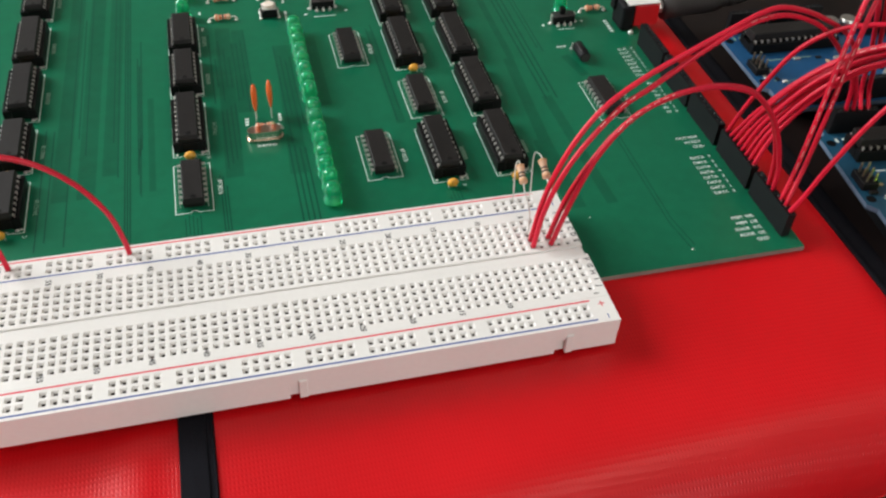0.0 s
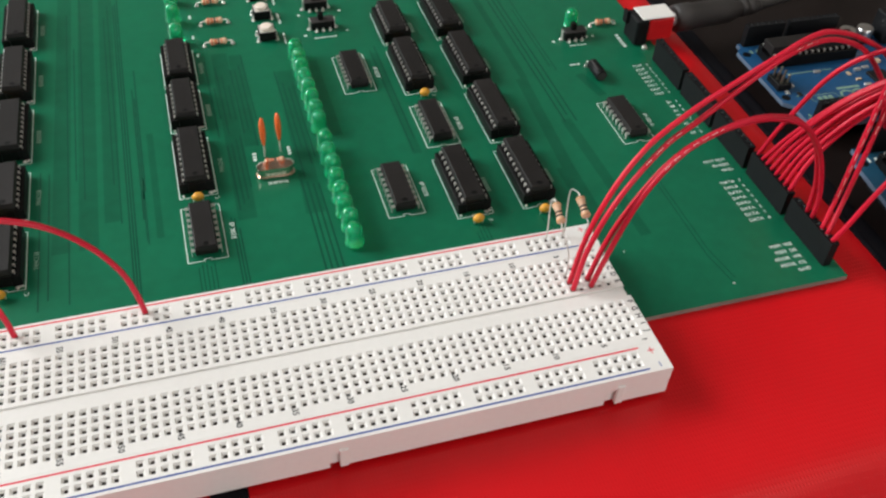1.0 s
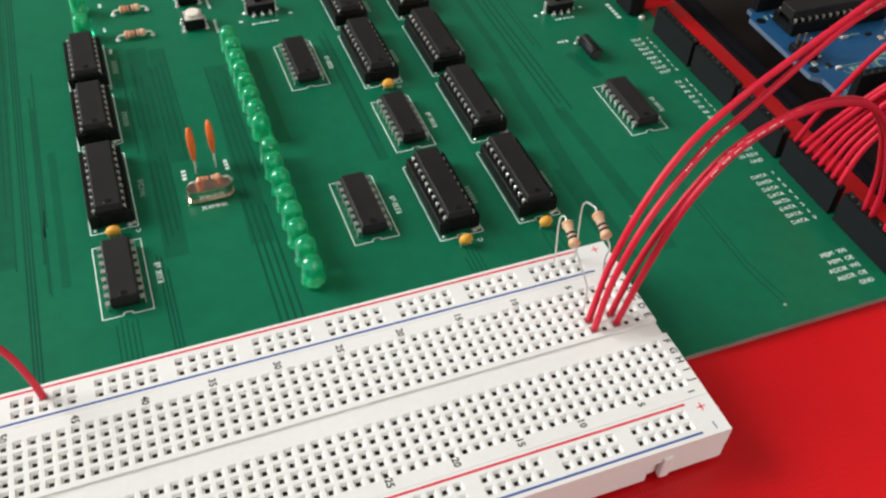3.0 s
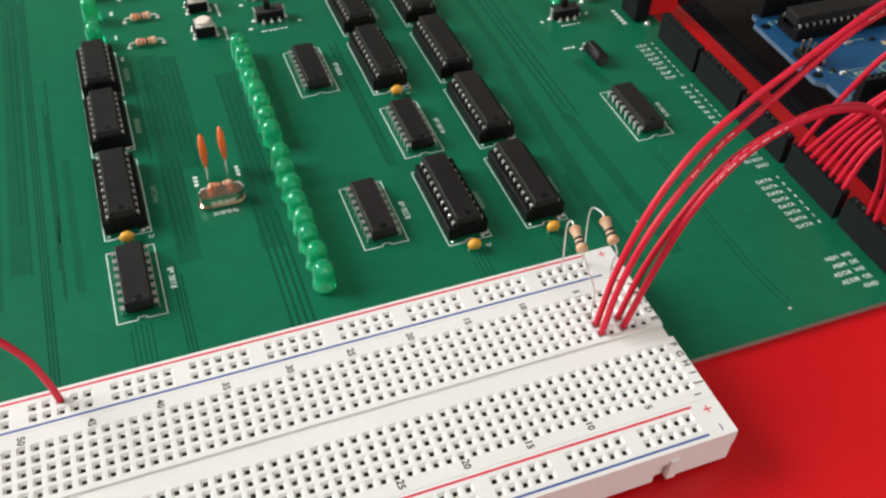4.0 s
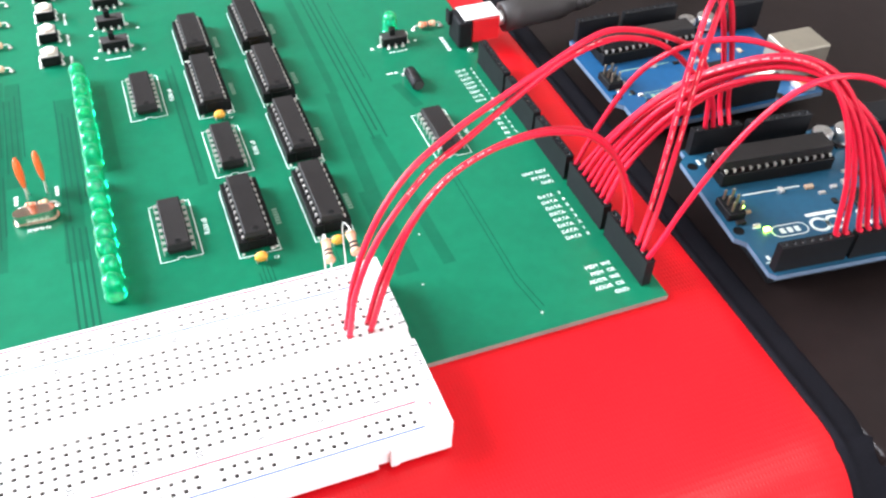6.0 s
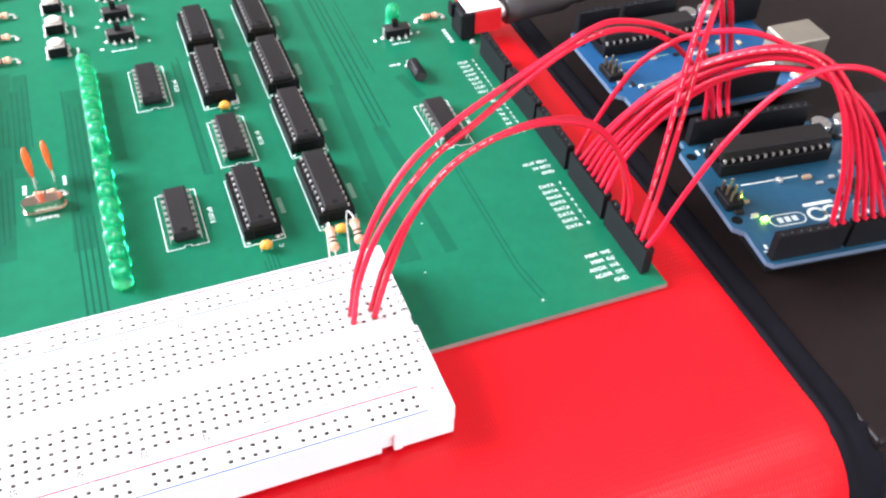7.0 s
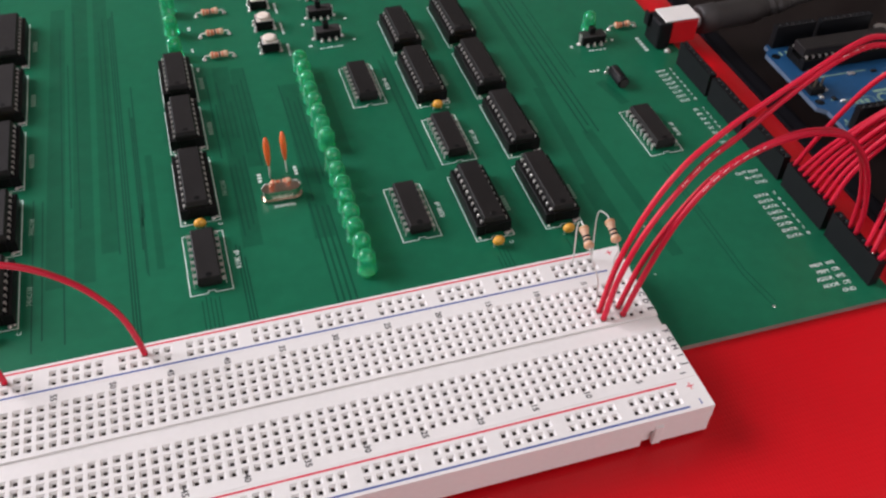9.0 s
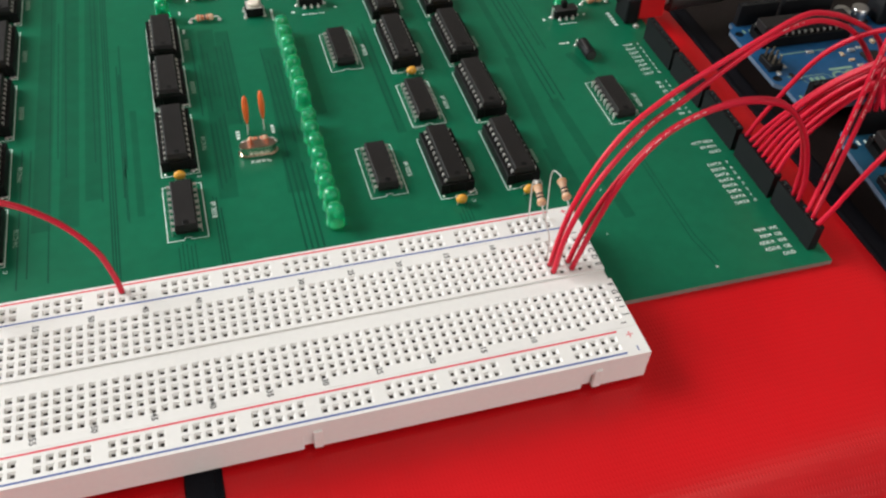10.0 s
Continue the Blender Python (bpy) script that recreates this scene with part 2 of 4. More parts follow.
# ---- red bag under the boards ----
def fabric_red():
    m = bpy.data.materials.new("red_coated_fabric_weave")
    m.use_nodes = True
    n, l = m.node_tree.nodes, m.node_tree.links
    b = n["Principled BSDF"]
    b.inputs["Specular IOR Level"].default_value = 0.32
    tc = n.new("ShaderNodeTexCoord")
    heights = []
    for axis, period in (("X", 0.95), ("Y", 1.5)):
        w = n.new("ShaderNodeTexWave")
        w.bands_direction = axis
        w.inputs["Scale"].default_value = 2 * math.pi / (20 * period * MM)
        w.inputs["Distortion"].default_value = 0.4
        l.new(tc.outputs["Object"], w.inputs["Vector"])
        heights.append(w)
    mul = n.new("ShaderNodeMath")
    mul.operation = "MULTIPLY"
    l.new(heights[0].outputs["Fac"], mul.inputs[0])
    l.new(heights[1].outputs["Fac"], mul.inputs[1])
    bp = n.new("ShaderNodeBump")
    bp.inputs["Strength"].default_value, bp.inputs["Distance"].default_value = 0.19, 0.0003
    l.new(mul.outputs[0], bp.inputs["Height"])
    l.new(bp.outputs["Normal"], b.inputs["Normal"])
    nz = n.new("ShaderNodeTexNoise")
    nz.inputs["Scale"].default_value, nz.inputs["Detail"].default_value = 16, 4
    l.new(tc.outputs["Object"], nz.inputs["Vector"])
    cr = n.new("ShaderNodeValToRGB")
    cr.color_ramp.elements[0].position, cr.color_ramp.elements[0].color = 0.3, (0.57, 0.005, 0.009, 1)
    cr.color_ramp.elements[1].position, cr.color_ramp.elements[1].color = 0.7, (0.68, 0.007, 0.012, 1)
    l.new(nz.outputs["Fac"], cr.inputs["Fac"])
    l.new(cr.outputs["Color"], b.inputs["Base Color"])
    rr = n.new("ShaderNodeMapRange")
    rr.inputs["To Min"].default_value, rr.inputs["To Max"].default_value = 0.31, 0.4
    l.new(nz.outputs["Fac"], rr.inputs["Value"])
    l.new(rr.outputs["Result"], b.inputs["Roughness"])
    return m


M_FABRIC = fabric_red()
BAG_TOP, BAG_RIGHT = -1.75, 88.0


def bag_front(x):
    """The front fold runs slightly askew."""
    return -51.0 + 0.08 * x



def bag_profile(s, top, bottom, radius):
    """Height at s mm past the start of the rounded edge, which falls to the bottom."""
    if s <= 0:
        return 0.0, top
    arc = radius * math.pi / 2
    if s < arc:
        a = s / radius
        return radius * math.sin(a), top - radius * (1 - math.cos(a))
    return radius, max(bottom, top - radius - (s - arc))


def bag_dent(x, y):
    """Sag of the cover beside the strap and its slow waves."""
    left = max(0.0, min(1.0, (-104 - x) / 16.0))
    d = -2.2 * left * left * (3 - 2 * left) * max(0.0, min(1.0, (-5 - y) / 12.0))
    d -= 0.9 * math.exp(-((x + 110.5) / 2.2) ** 2) * max(0.0, min(1.0, (-18 - y) / 10.0))
    d += 1.5 * math.exp(-((x + 118) / 6.0) ** 2) * max(0.0, min(1.0, (-18 - y) / 10.0))
    d += 0.5 * math.sin(x / 31.0 + 1.0) * max(0.0, min(1.0, (-12 - y) / 30.0))
    return d


bag = thing("bag", 0, 0, TABLE, "red coated fabric bag with black binding, lying flat", "bag")
bm = bmesh.new()
xs = [-330 + i * 4.0 for i in range(105)]
xs = [x for x in xs if x < BAG_RIGHT - 1] + [BAG_RIGHT]
ss = [-330 + i * 6.0 for i in range(53)] + [-12 + i * 2.0 for i in range(34)]
grid = []
for s in ss:
    row = []
    for x in xs:
        dy, z = bag_profile(s, BAG_TOP, TABLE, 23.0)
        y = bag_front(x) - dy if s > 0 else bag_front(x) - s
        edge = max(0.0, (x - (BAG_RIGHT - 5)) / 5.0)
        z = z + bag_dent(x, y) * (1 if s < 12 else 0.4) - 1.6 * edge * edge
        xx = x + (min(max(0.0, s), 24.0) * 0.045 if x > BAG_RIGHT - 6 else 0)
        row.append(bm.verts.new((xx * MM, y * MM, (max(z, TABLE) - TABLE) * MM)))
    grid.append(row)
for a, b in zip(grid, grid[1:]):
    for i in range(len(xs) - 1):
        f = bm.faces.new((a[i], b[i], b[i + 1], a[i + 1]))
        f.smooth = True
cover = part("cover", bm, M_FABRIC, bag)
# black side gusset with its piping
bm = bmesh.new()
gus = []
for s in ss:
    dy, z = bag_profile(s, BAG_TOP, TABLE, 23.0)
    y = bag_front(BAG_RIGHT) - dy if s > 0 else bag_front(BAG_RIGHT) - s
    x = BAG_RIGHT + min(max(0.0, s), 24.0) * 0.045
    prof = [(-1.2, -2.2), (0.2, -1.0), (1.6, -1.2), (2.6, -2.6), (4.2, -2.9), (7.0, -3.5), (9.6, -4.1), (10.8, -4.9), (11.0, -5.6)]
    gus.append([bm.verts.new(((x + px) * MM, y * MM, (max(z + pz * (1 if s < 10 else 0.6), TABLE) - TABLE) * MM)) for px, pz in prof])
for a, b in zip(gus, gus[1:]):
    for i in range(len(a) - 1):
        f = bm.faces.new((a[i], b[i], b[i + 1], a[i + 1]))
        f.smooth = True
part("side_binding", bm, M_BLACKCLOTH, bag, "black woven edge binding")
# strap over the front
bm = bmesh.new()
st = []
for s in ss:
    dy, z = bag_profile(s, BAG_TOP, TABLE, 23.0)
    y = bag_front(-104) - dy if s > 0 else bag_front(-104) - s
    row = []
    for px, pz in ((-108.3, -1.2), (-107.8, 0.8), (-105.0, 1.0), (-101.6, 1.0), (-101.3, 0.55), (-100.3, 0.55), (-99.9, 0.9), (-99.3, -0.8)):
        zz = z + bag_dent(-100, y) + pz * (1 if y < -6 else 0.02)
        row.append(bm.verts.new((px * MM, (y - (0.9 if s > 6 else 0)) * MM, (max(zz, TABLE) - TABLE) * MM)))
    st.append(row)
for a, b in zip(st, st[1:]):
    for i in range(len(a) - 1):
        bm.faces.new((a[i], b[i], b[i + 1], a[i + 1]))
part("strap", bm, M_BLACKCLOTH, bag, "black webbing strap")

# ---- dark flat case that carries the blue boards ----
LID = -6.6
case = thing("flat_case", 0, 0, TABLE, "dark brown-black flat case with a satin lid", "case")
bm = bmesh.new()
box(bm, 99.5, 480, -59.0, 480, 1.0, 18.0, 2.0)
part("lower_shell", bm, M_DARK, case)
bm = bmesh.new()
box(bm, 97.5, 479.6, -59.4, 479.6, 18.4, LID - TABLE, 1.2, 3)
part("lid", bm, M_DARK, case)
for fx in (120, 460):
    for fy in (-40, 460):
        bm = bmesh.new()
        lathe(bm, [(5, 0), (5, 1.2)], fx, fy, 0)
        part("foot", bm, M_HEADER, case)

# ---- green circuit board ----
PX0, PX1, PY0, PY1 = -262.0, 72.6, -2.8, 330.0
pcb = thing("circuit_board", 0, 0, -1.6, "large green circuit board with white silkscreen printing", "circuit board")
bm = bmesh.new()
box(bm, PX0, PX1, PY0, PY1, 0.0, 1.6)
for f in bm.faces:
    f.material_index = 1 if abs(f.normal.z) < 0.5 else 0
part("board", bm, None, pcb, mats=[M_PCB, M_FIBRE])


def strip(bm, x0, y0, x1, y1, w, z=1.6, h=0.012):
    """A flat printed or etched line on the board."""
    d = Vector((x1 - x0, y1 - y0, 0))
    if d.length < 1e-6:
        return
    n = Vector((-d.y, d.x, 0)).normalized() * w / 2
    a, b = Vector((x0, y0, 0)), Vector((x1, y1, 0))
    zz = Vector((0, 0, z + h))
    vs = [bm.verts.new((p + zz) * MM) for p in (a - n, b - n, b + n, a + n)]
    bm.faces.new(vs)


def perforated(bm, x0, x1, y0, y1, top, cxs, cys, a, b, d1, d2, wall, keep=None, mi_pit=1):
    """A plate with funnel holes: a wide at the top, b wide below d1, d2 deep in all; side walls go down by wall."""
    lx = sorted([x0, x1] + [c + s for c in cxs for s in (-a / 2, a / 2)])
    ly = sorted([y0, y1] + [c + s for c in cys for s in (-a / 2, a / 2)])
    V = {}

    def vert(x, y, z):
        k = (round(x, 4), round(y, 4), round(z, 4))
        if k not in V:
            V[k] = bm.verts.new((x * MM, y * MM, z * MM))
        return V[k]

    def quad(ps, mi=0):
        f = bm.faces.new([vert(*p) for p in ps])
        f.material_index = mi

    for i in range(len(lx) - 1):
        for j in range(len(ly) - 1):
            xa, xb, ya, yb = lx[i], lx[i + 1], ly[j], ly[j + 1]
            if i % 2 and j % 2 and (keep is None or keep((i - 1) // 2, (j - 1) // 2)):
                cx, cy = (xa + xb) / 2, (ya + yb) / 2
                r1 = [(xa, ya, top), (xb, ya, top), (xb, yb, top), (xa, yb, top)]
                h = b / 2
                r2 = [(cx - h, cy - h, top - d1), (cx + h, cy - h, top - d1), (cx + h, cy + h, top - d1), (cx - h, cy + h, top - d1)]
                r3 = [(p[0], p[1], top - d2) for p in r2]
                for k in range(4):
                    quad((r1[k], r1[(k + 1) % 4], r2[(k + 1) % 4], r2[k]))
                    # straight walls and floor take the painted-in shade colour
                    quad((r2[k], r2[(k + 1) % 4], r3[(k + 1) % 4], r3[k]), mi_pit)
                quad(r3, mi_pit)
            else:
                quad(((xa, ya, top), (xb, ya, top), (xb, yb, top), (xa, yb, top)))
    for i in range(len(lx) - 1):
        for y, s in ((y0, 1), (y1, -1)):
            p = [(lx[i], y, top), (lx[i + 1], y, top), (lx[i + 1], y, top - wall), (lx[i], y, top - wall)]
            quad(p[::-1] if s > 0 else p)
    for j in range(len(ly) - 1):
        for x, s in ((x0, -1), (x1, 1)):
            p = [(x, ly[j], top), (x, ly[j + 1], top), (x, ly[j + 1], top - wall), (x, ly[j], top - wall)]
            quad(p[::-1] if s > 0 else p)
    return bm


# ---- breadboard ----
PITCH = 2.54
BT = 9.5
bb = thing("breadboard", 0, 0, 0, "white solderless breadboard lying on the green board's front edge", "breadboard")
BX0, BX1 = -161.1, 3.6
cols = [-PITCH * i for i in range(62, -1, -1)]
rows_ae = [3.81 + PITCH * i for i in range(5)]
rows_fj = [-3.81 - PITCH * i for i in range(4, -1, -1)]
A1, B1, D1, D2 = 1.8, 0.86, 0.75, 3.4
bm = bmesh.new()
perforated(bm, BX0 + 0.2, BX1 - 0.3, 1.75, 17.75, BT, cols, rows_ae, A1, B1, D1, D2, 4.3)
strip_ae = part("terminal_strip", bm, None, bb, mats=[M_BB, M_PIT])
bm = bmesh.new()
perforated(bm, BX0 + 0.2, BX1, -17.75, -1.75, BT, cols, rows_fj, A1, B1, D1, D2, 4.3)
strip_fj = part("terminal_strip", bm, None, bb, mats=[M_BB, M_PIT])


def rail(y0, y1, ys, right):
    xs_ = sorted(right - PITCH * (g * 6 + i) for g in range(10) for i in range(5))
    bm_ = bmesh.new()
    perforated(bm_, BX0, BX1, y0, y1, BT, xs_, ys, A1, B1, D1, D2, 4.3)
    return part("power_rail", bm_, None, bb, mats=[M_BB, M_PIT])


rail_far = rail(17.82, 26.4, [20.75, 23.3], -5.1)
rail_near = rail(-26.4, -17.82, [-23.2, -20.65], -3.9)
# lower body with moulded notches along the front
bm = bmesh.new()
box(bm, BX0 + 0.05, BX1 - 0.05, -21.95, 21.95, 0.0, 5.3)
lower_body = part("lower_body", bm, M_BB, bb)
bm = bmesh.new()
box(bm, BX0 + 0.4, BX1 - 0.4, -25.2, -21.98, 0.05, 7.0)
part("notch_backing", bm, M_BB, lower_body)
bm = bmesh.new()
box(bm, BX0 + 0.3, BX1 - 0.5, -1.72, 1.72, 5.3, 9.05, 0.12)
part("centre_channel", bm, M_BB, bb)
cuts = [(-161.1, -152.5), (-149.0, -80.8), (-77.4, -13.2), (-9.4, 3.6)]
for x0, x1 in cuts:
    bm = bmesh.new()
    box(bm, x0, x1, -26.38, -25.22, 0.0, 7.2, 0.25)
    part("front_skirt", bm, M_BB, lower_body)
    bm = bmesh.new()
    box(bm, x0, x1, 22.0, 26.38, 0.0, 5.4)
    part("back_skirt", bm, M_BB, lower_body)
for x in (-9.4, -77.4):
    bm = bmesh.new()
    box(bm, x - 1.2, x + 0.9, -26.9, -25.6, 0.2, 6.6, 0.3)
    part("joining_tongue", bm, M_BB, lower_body)


def printed(name, x0, x1, y, w, mat, label):
    b_ = bmesh.new()
    strip(b_, x0, y, x1, y, w, BT, 0.02)
    return part(name, b_, mat, rail_far if y > 0 else rail_near, label)


printed("red_line", -156, -3.6, 25.45, 0.5, M_REDLINE, "printed red rail line")
printed("blue_line", -156, -2.4, 18.75, 0.5, M_BLUELINE, "printed blue rail line")
printed("red_line", -156, -2.2, -18.7, 0.5, M_REDLINE, "printed red rail line")
printed("blue_line", -156, -2.2, -25.35, 0.5, M_BLUELINE, "printed blue rail line")
for n_ in range(5, 61, 5):
    letters("number_print", str(n_), -PITCH * (n_ - 1), 16.1, BT + 0.02, 2.0, M_INK, strip_ae, -90)
    letters("number_print", str(n_), -PITCH * (n_ - 1), -15.95, BT + 0.02, 2.0, M_INK, strip_fj, -90)
letters("number_print", "1", 0.2, 16.1, BT + 0.02, 2.0, M_INK, strip_ae, -90)
letters("number_print", "1", 0.6, -16.4, BT + 0.02, 2.0, M_INK, strip_fj, -90)
for i, ch in enumerate("ABCDE"):
    letters("letter_print", ch, 2.3, 13.97 - PITCH * i, BT + 0.02, 2.1, M_INK, strip_ae, -90)
for i, ch in enumerate("FGHIJ"):
    letters("letter_print", ch, 2.5, -3.81 - PITCH * i, BT + 0.02, 2.1, M_INK, strip_fj, -90)
for y, yb in ((24.6, 20.0), (-20.1, -24.6)):
    b_ = bmesh.new()
    strip(b_, -0.3, y, 1.5, y, 0.28, BT, 0.02)
    strip(b_, 0.6, y - 0.9, 0.6, y + 0.9, 0.28, BT, 0.025)
    part("plus_print", b_, M_REDLINE, rail_far if y > 0 else rail_near, "printed red plus sign")
    b_ = bmesh.new()
    strip(b_, 0.9, yb - 0.8, 0.9, yb + 0.8, 0.28, BT, 0.02)
    part("minus_print", b_, M_BLUELINE, rail_far if y > 0 else rail_near, "printed blue minus sign")


# ---- chips ----
def dip_body(n, w, y_half, z0, z1):
    """Moulded chip body with drafted flanks, a notch and a dimple."""
    b_ = bmesh.new()
    zm = z0 + (z1 - z0) * 0.45
    rings = []
    for zz, d in ((z0, 0.35), (zm, 0.0), (z1 - 0.15, 0.3), (z1, 0.5)):
        rings.append([b_.verts.new((x * MM, y * MM, zz * MM)) for x, y in ((-w / 2 + d, -y_half + d), (w / 2 - d, -y_half + d), (w / 2 - d, y_half - d), (-w / 2 + d, y_half - d))])
    for a, b in zip(rings, rings[1:]):
        for k in range(4):
            b_.faces.new((a[k], a[(k + 1) % 4], b[(k + 1) % 4], b[k]))
    b_.faces.new(rings[-1])
    b_.faces.new(rings[0][::-1])
    return b_


def silk_outline(cx, y0, y1, w):
    b_ = bmesh.new()
    x0, x1 = cx - w / 2, cx + w / 2
    lw = 0.28
    strip(b_, x0, y0 - lw / 2, x0, y1 + lw / 2, lw)
    strip(b_, x1, y0 - lw / 2, x1, y1 + lw / 2, lw)
    strip(b_, x0, y1, x1, y1, lw)
    m_ = (x0 + x1) / 2
    for a, b in (((x0, y0), (m_ - 1.0, y0)), ((m_ - 1.0, y0), (m_ - 0.9, y0 + 0.8)), ((m_ - 0.9, y0 + 0.8), (m_ + 0.9, y0 + 0.8)), ((m_ + 0.9, y0 + 0.8), (m_ + 1.0, y0)), ((m_ + 1.0, y0), (x1, y0))):
        strip(b_, a[0], a[1], b[0], b[1], lw, h=0.014)
    return part("silk_outline", b_, M_SILK, pcb, "white silkscreen outline")


def pin_mesh(wide):
    b_ = bmesh.new()
    if wide:
        box(b_, -0.15, 1.05, -0.6, 0.6, 1.95, 2.2)
        box(b_, 0.85, 1.1, -0.6, 0.6, 0.9, 2.2)
        box(b_, 0.85, 1.1, -0.3, 0.3, 0.0, 0.9)
    else:
        box(b_, -0.2, 0.74, -0.42, 0.42, 4.7, 5.0, 0.06, 1)
        box(b_, 0.5, 0.72, -0.33, 0.33, 4.0, 4.85)
    me = bpy.data.meshes.new("pin")
    b_.to_mesh(me)
    b_.free()
    me.materials.append(M_TIN)
    return me


PIN_WIDE, PIN_THIN = pin_mesh(True), pin_mesh(False)


def chip(pins, socketed):
    """A dual-in-line chip, in a socket or soldered down; its centre stands at the origin."""
    half = pins / 4 * PITCH
    name = "socketed_chip" if socketed else "chip"
    label = "black %d-pin chip pressed into a black socket" % pins if socketed else "black %d-pin resistor network chip soldered to the board" % pins
    ob = thing(name, 0, 0, 0, label, "chip", "chips on the green board")
    if socketed:
        b_ = bmesh.new()
        for s in (-1, 1):
            box(b_, s * 3.81 - 1.35, s * 3.81 + 1.3, -half, half, 0.3, 4.0, 0.15, 1)
        for y in (-half + 1.0, 0, half - 1.0):
            box(b_, -2.46, 2.46, y - 0.95, y + 0.95, 0.6, 3.8, 0.1, 1)
        part("socket", b_, M_SOCKET, ob)
        body = part("body", dip_body(pins, 6.6, half - 0.05, 3.85, 6.6), M_IC, ob)
    else:
        body = part("body", dip_body(pins, 6.5, half - 0.35, 0.5, 3.9), M_IC, ob)
    zt = 6.6 if socketed else 3.9
    b_ = bmesh.new()
    lathe(b_, [(0.95, zt - 0.02), (0.95, zt + 0.012), (0.7, zt + 0.005)], 0, -half + 1.7, 0, seg=12)
    part("index_dimple", b_, M_SOCKET, body)
    for s in (-1, 1):
        for i in range(pins // 2):
            p = new("pin", PIN_THIN if socketed else PIN_WIDE)
            p.parent = ob
            p.matrix_basis = pose(s * 3.15 * MM, (-half + PITCH * (i + 0.5)) * MM, 0, 0, 0, 0 if s > 0 else 180)
    return ob


PROTO = {}
# centre x, front and back of the outline, pins, socket, printed type
CHIPS = [
    (-152.5, 168.6, 197.1, 20, True, ""), (-152.7, 135.4, 163.9, 20, True, ""), (-152.9, 103.3, 131.8, 20, True, ""),
    (-153.2, 75.6, 98.6, 16, True, "74HC138"), (-153.4, 48.6, 71.6, 16, True, "74HC138"),
    (-99.6, 133.9, 156.5, 16, True, ""), (-99.7, 108.3, 131.0, 16, True, ""), (-99.9, 75.3, 104.0, 20, True, "74HC245"),
    (-100.1, 47.7, 70.7, 16, False, "R10K x8"),
    (-40.9, 117.0, 140.3, 16, False, "R330 x8"), (-41.8, 52.1, 75.1, 16, False, "R330 x8"),
    (-20.6, 143.8, 166.8, 16, True, ""), (-21.0, 111.6, 140.1, 20, True, ""),
    (-21.6, 81.7, 104.7, 16, False, "R10K x8"), (-22.1, 47.0, 75.5, 20, True, "74HC377"),
    (-0.4, 143.3, 171.8, 20, True, ""), (-0.6, 111.2, 139.6, 20, True, ""), (-1.1, 79.2, 107.8, 20, True, ""), (-1.7, 46.5, 75.0, 20, True, ""),
    (41.6, 68.4, 91.7, 16, False, "R10K x8"),
]
for cx, y0, y1, pins, soc, txt in CHIPS:
    silk_outline(cx, y0, y1, 11.0)
    m_ = pose(cx * MM, (y0 + y1) / 2 * MM, 0)
    if (pins, soc) in PROTO:
        copy_thing(PROTO[(pins, soc)], m_)
    else:
        ob = chip(pins, soc)
        ob.matrix_basis = m_
        PROTO[(pins, soc)] = ob
    if txt in ("R10K x8", "R330 x8", "74HC138", "74HC245"):
        letters("type_print", txt, cx + 8.1, (y0 + y1) / 2 - 1.0, 1.62, 2.05 if txt[0] == "R" else 1.9, M_SILK if txt[0] == "R" else M_SILKDIM, pcb, 90, sx=0.95)
    else:
        b_ = bmesh.new()
        for k in range(6):
            strip(b_, cx + 7.4 - 0.7, (y0 + y1) / 2 - 4 + k * 1.15, cx + 7.4 + 0.7, (y0 + y1) / 2 - 4 + k * 1.15, 0.75)
        part("type_print", b_, M_SILKDIM, pcb, "faint illegible type print")

# tinned pads of the bypass capacitors at the socket corners
for cx, y0, y1, pins, soc, txt in CHIPS:
    if soc:
        for px, py, pr in ((3.6, 1.2, 0.55), (4.7, 1.5, 0.4), (-4.3, 1.1, 0.35)):
            b_ = bmesh.new()
            lathe(b_, [(pr * 1.3, 1.6), (pr, 1.75), (pr * 0.5, 2.0)], cx + px, y0 + py, 0, seg=10)
            part("solder_joint", b_, M_TIN, pcb, "bright solder joint")

# ---- etched tracks under the solder mask ----
bm = bmesh.new()
rnd = random.Random(4)


def track_bundle(x0, x1, n, y0, y1, slack, w=0.42, bend=0.0):
    """Parallel tracks along the board's depth, with staggered ends and an optional 45 degree bend."""
    for i in range(n):
        x = x0 + (x1 - x0) * (i + 0.5) / n
        a, b = y0 + rnd.random() * slack, y1 - rnd.random() * slack
        if bend:
            m_ = a + (b - a) * (0.35 + 0.02 * i)
            strip(bm, x, a, x, m_, w, h=0.006)
            strip(bm, x, m_, x + bend, m_ + abs(bend), w, h=0.006)
            strip(bm, x + bend, m_ + abs(bend), x + bend, b, w, h=0.006)
        else:
            strip(bm, x, a, x, b, w, h=0.006)


track_bundle(-146, -141, 2, 34, 100, 22)
track_bundle(-138, -131, 3, 36, 215, 60)
track_bundle(-124.5, -121.5, 2, 60, 200, 50)
track_bundle(-120.6, -118.2, 3, 27, 200, 6, 0.5)
track_bundle(-116.4, -114.6, 3, 62, 150, 22, 0.45)
track_bundle(-115.9, -115.1, 2, 52, 90, 12, 0.3)
track_bundle(-91.5, -77.0, 9, 92, 150, 22, 0.45)
track_bundle(-89.5, -83.5, 4, 66, 104, 10, 0.5)
track_bundle(-92.3, -89.6, 3, 27, 66, 10, 0.45)
track_bundle(-103.5, -98.0, 5, 27, 47, 3, 0.32)
track_bundle(-70.0, -63.4, 4, 27, 78, 5, 0.6)
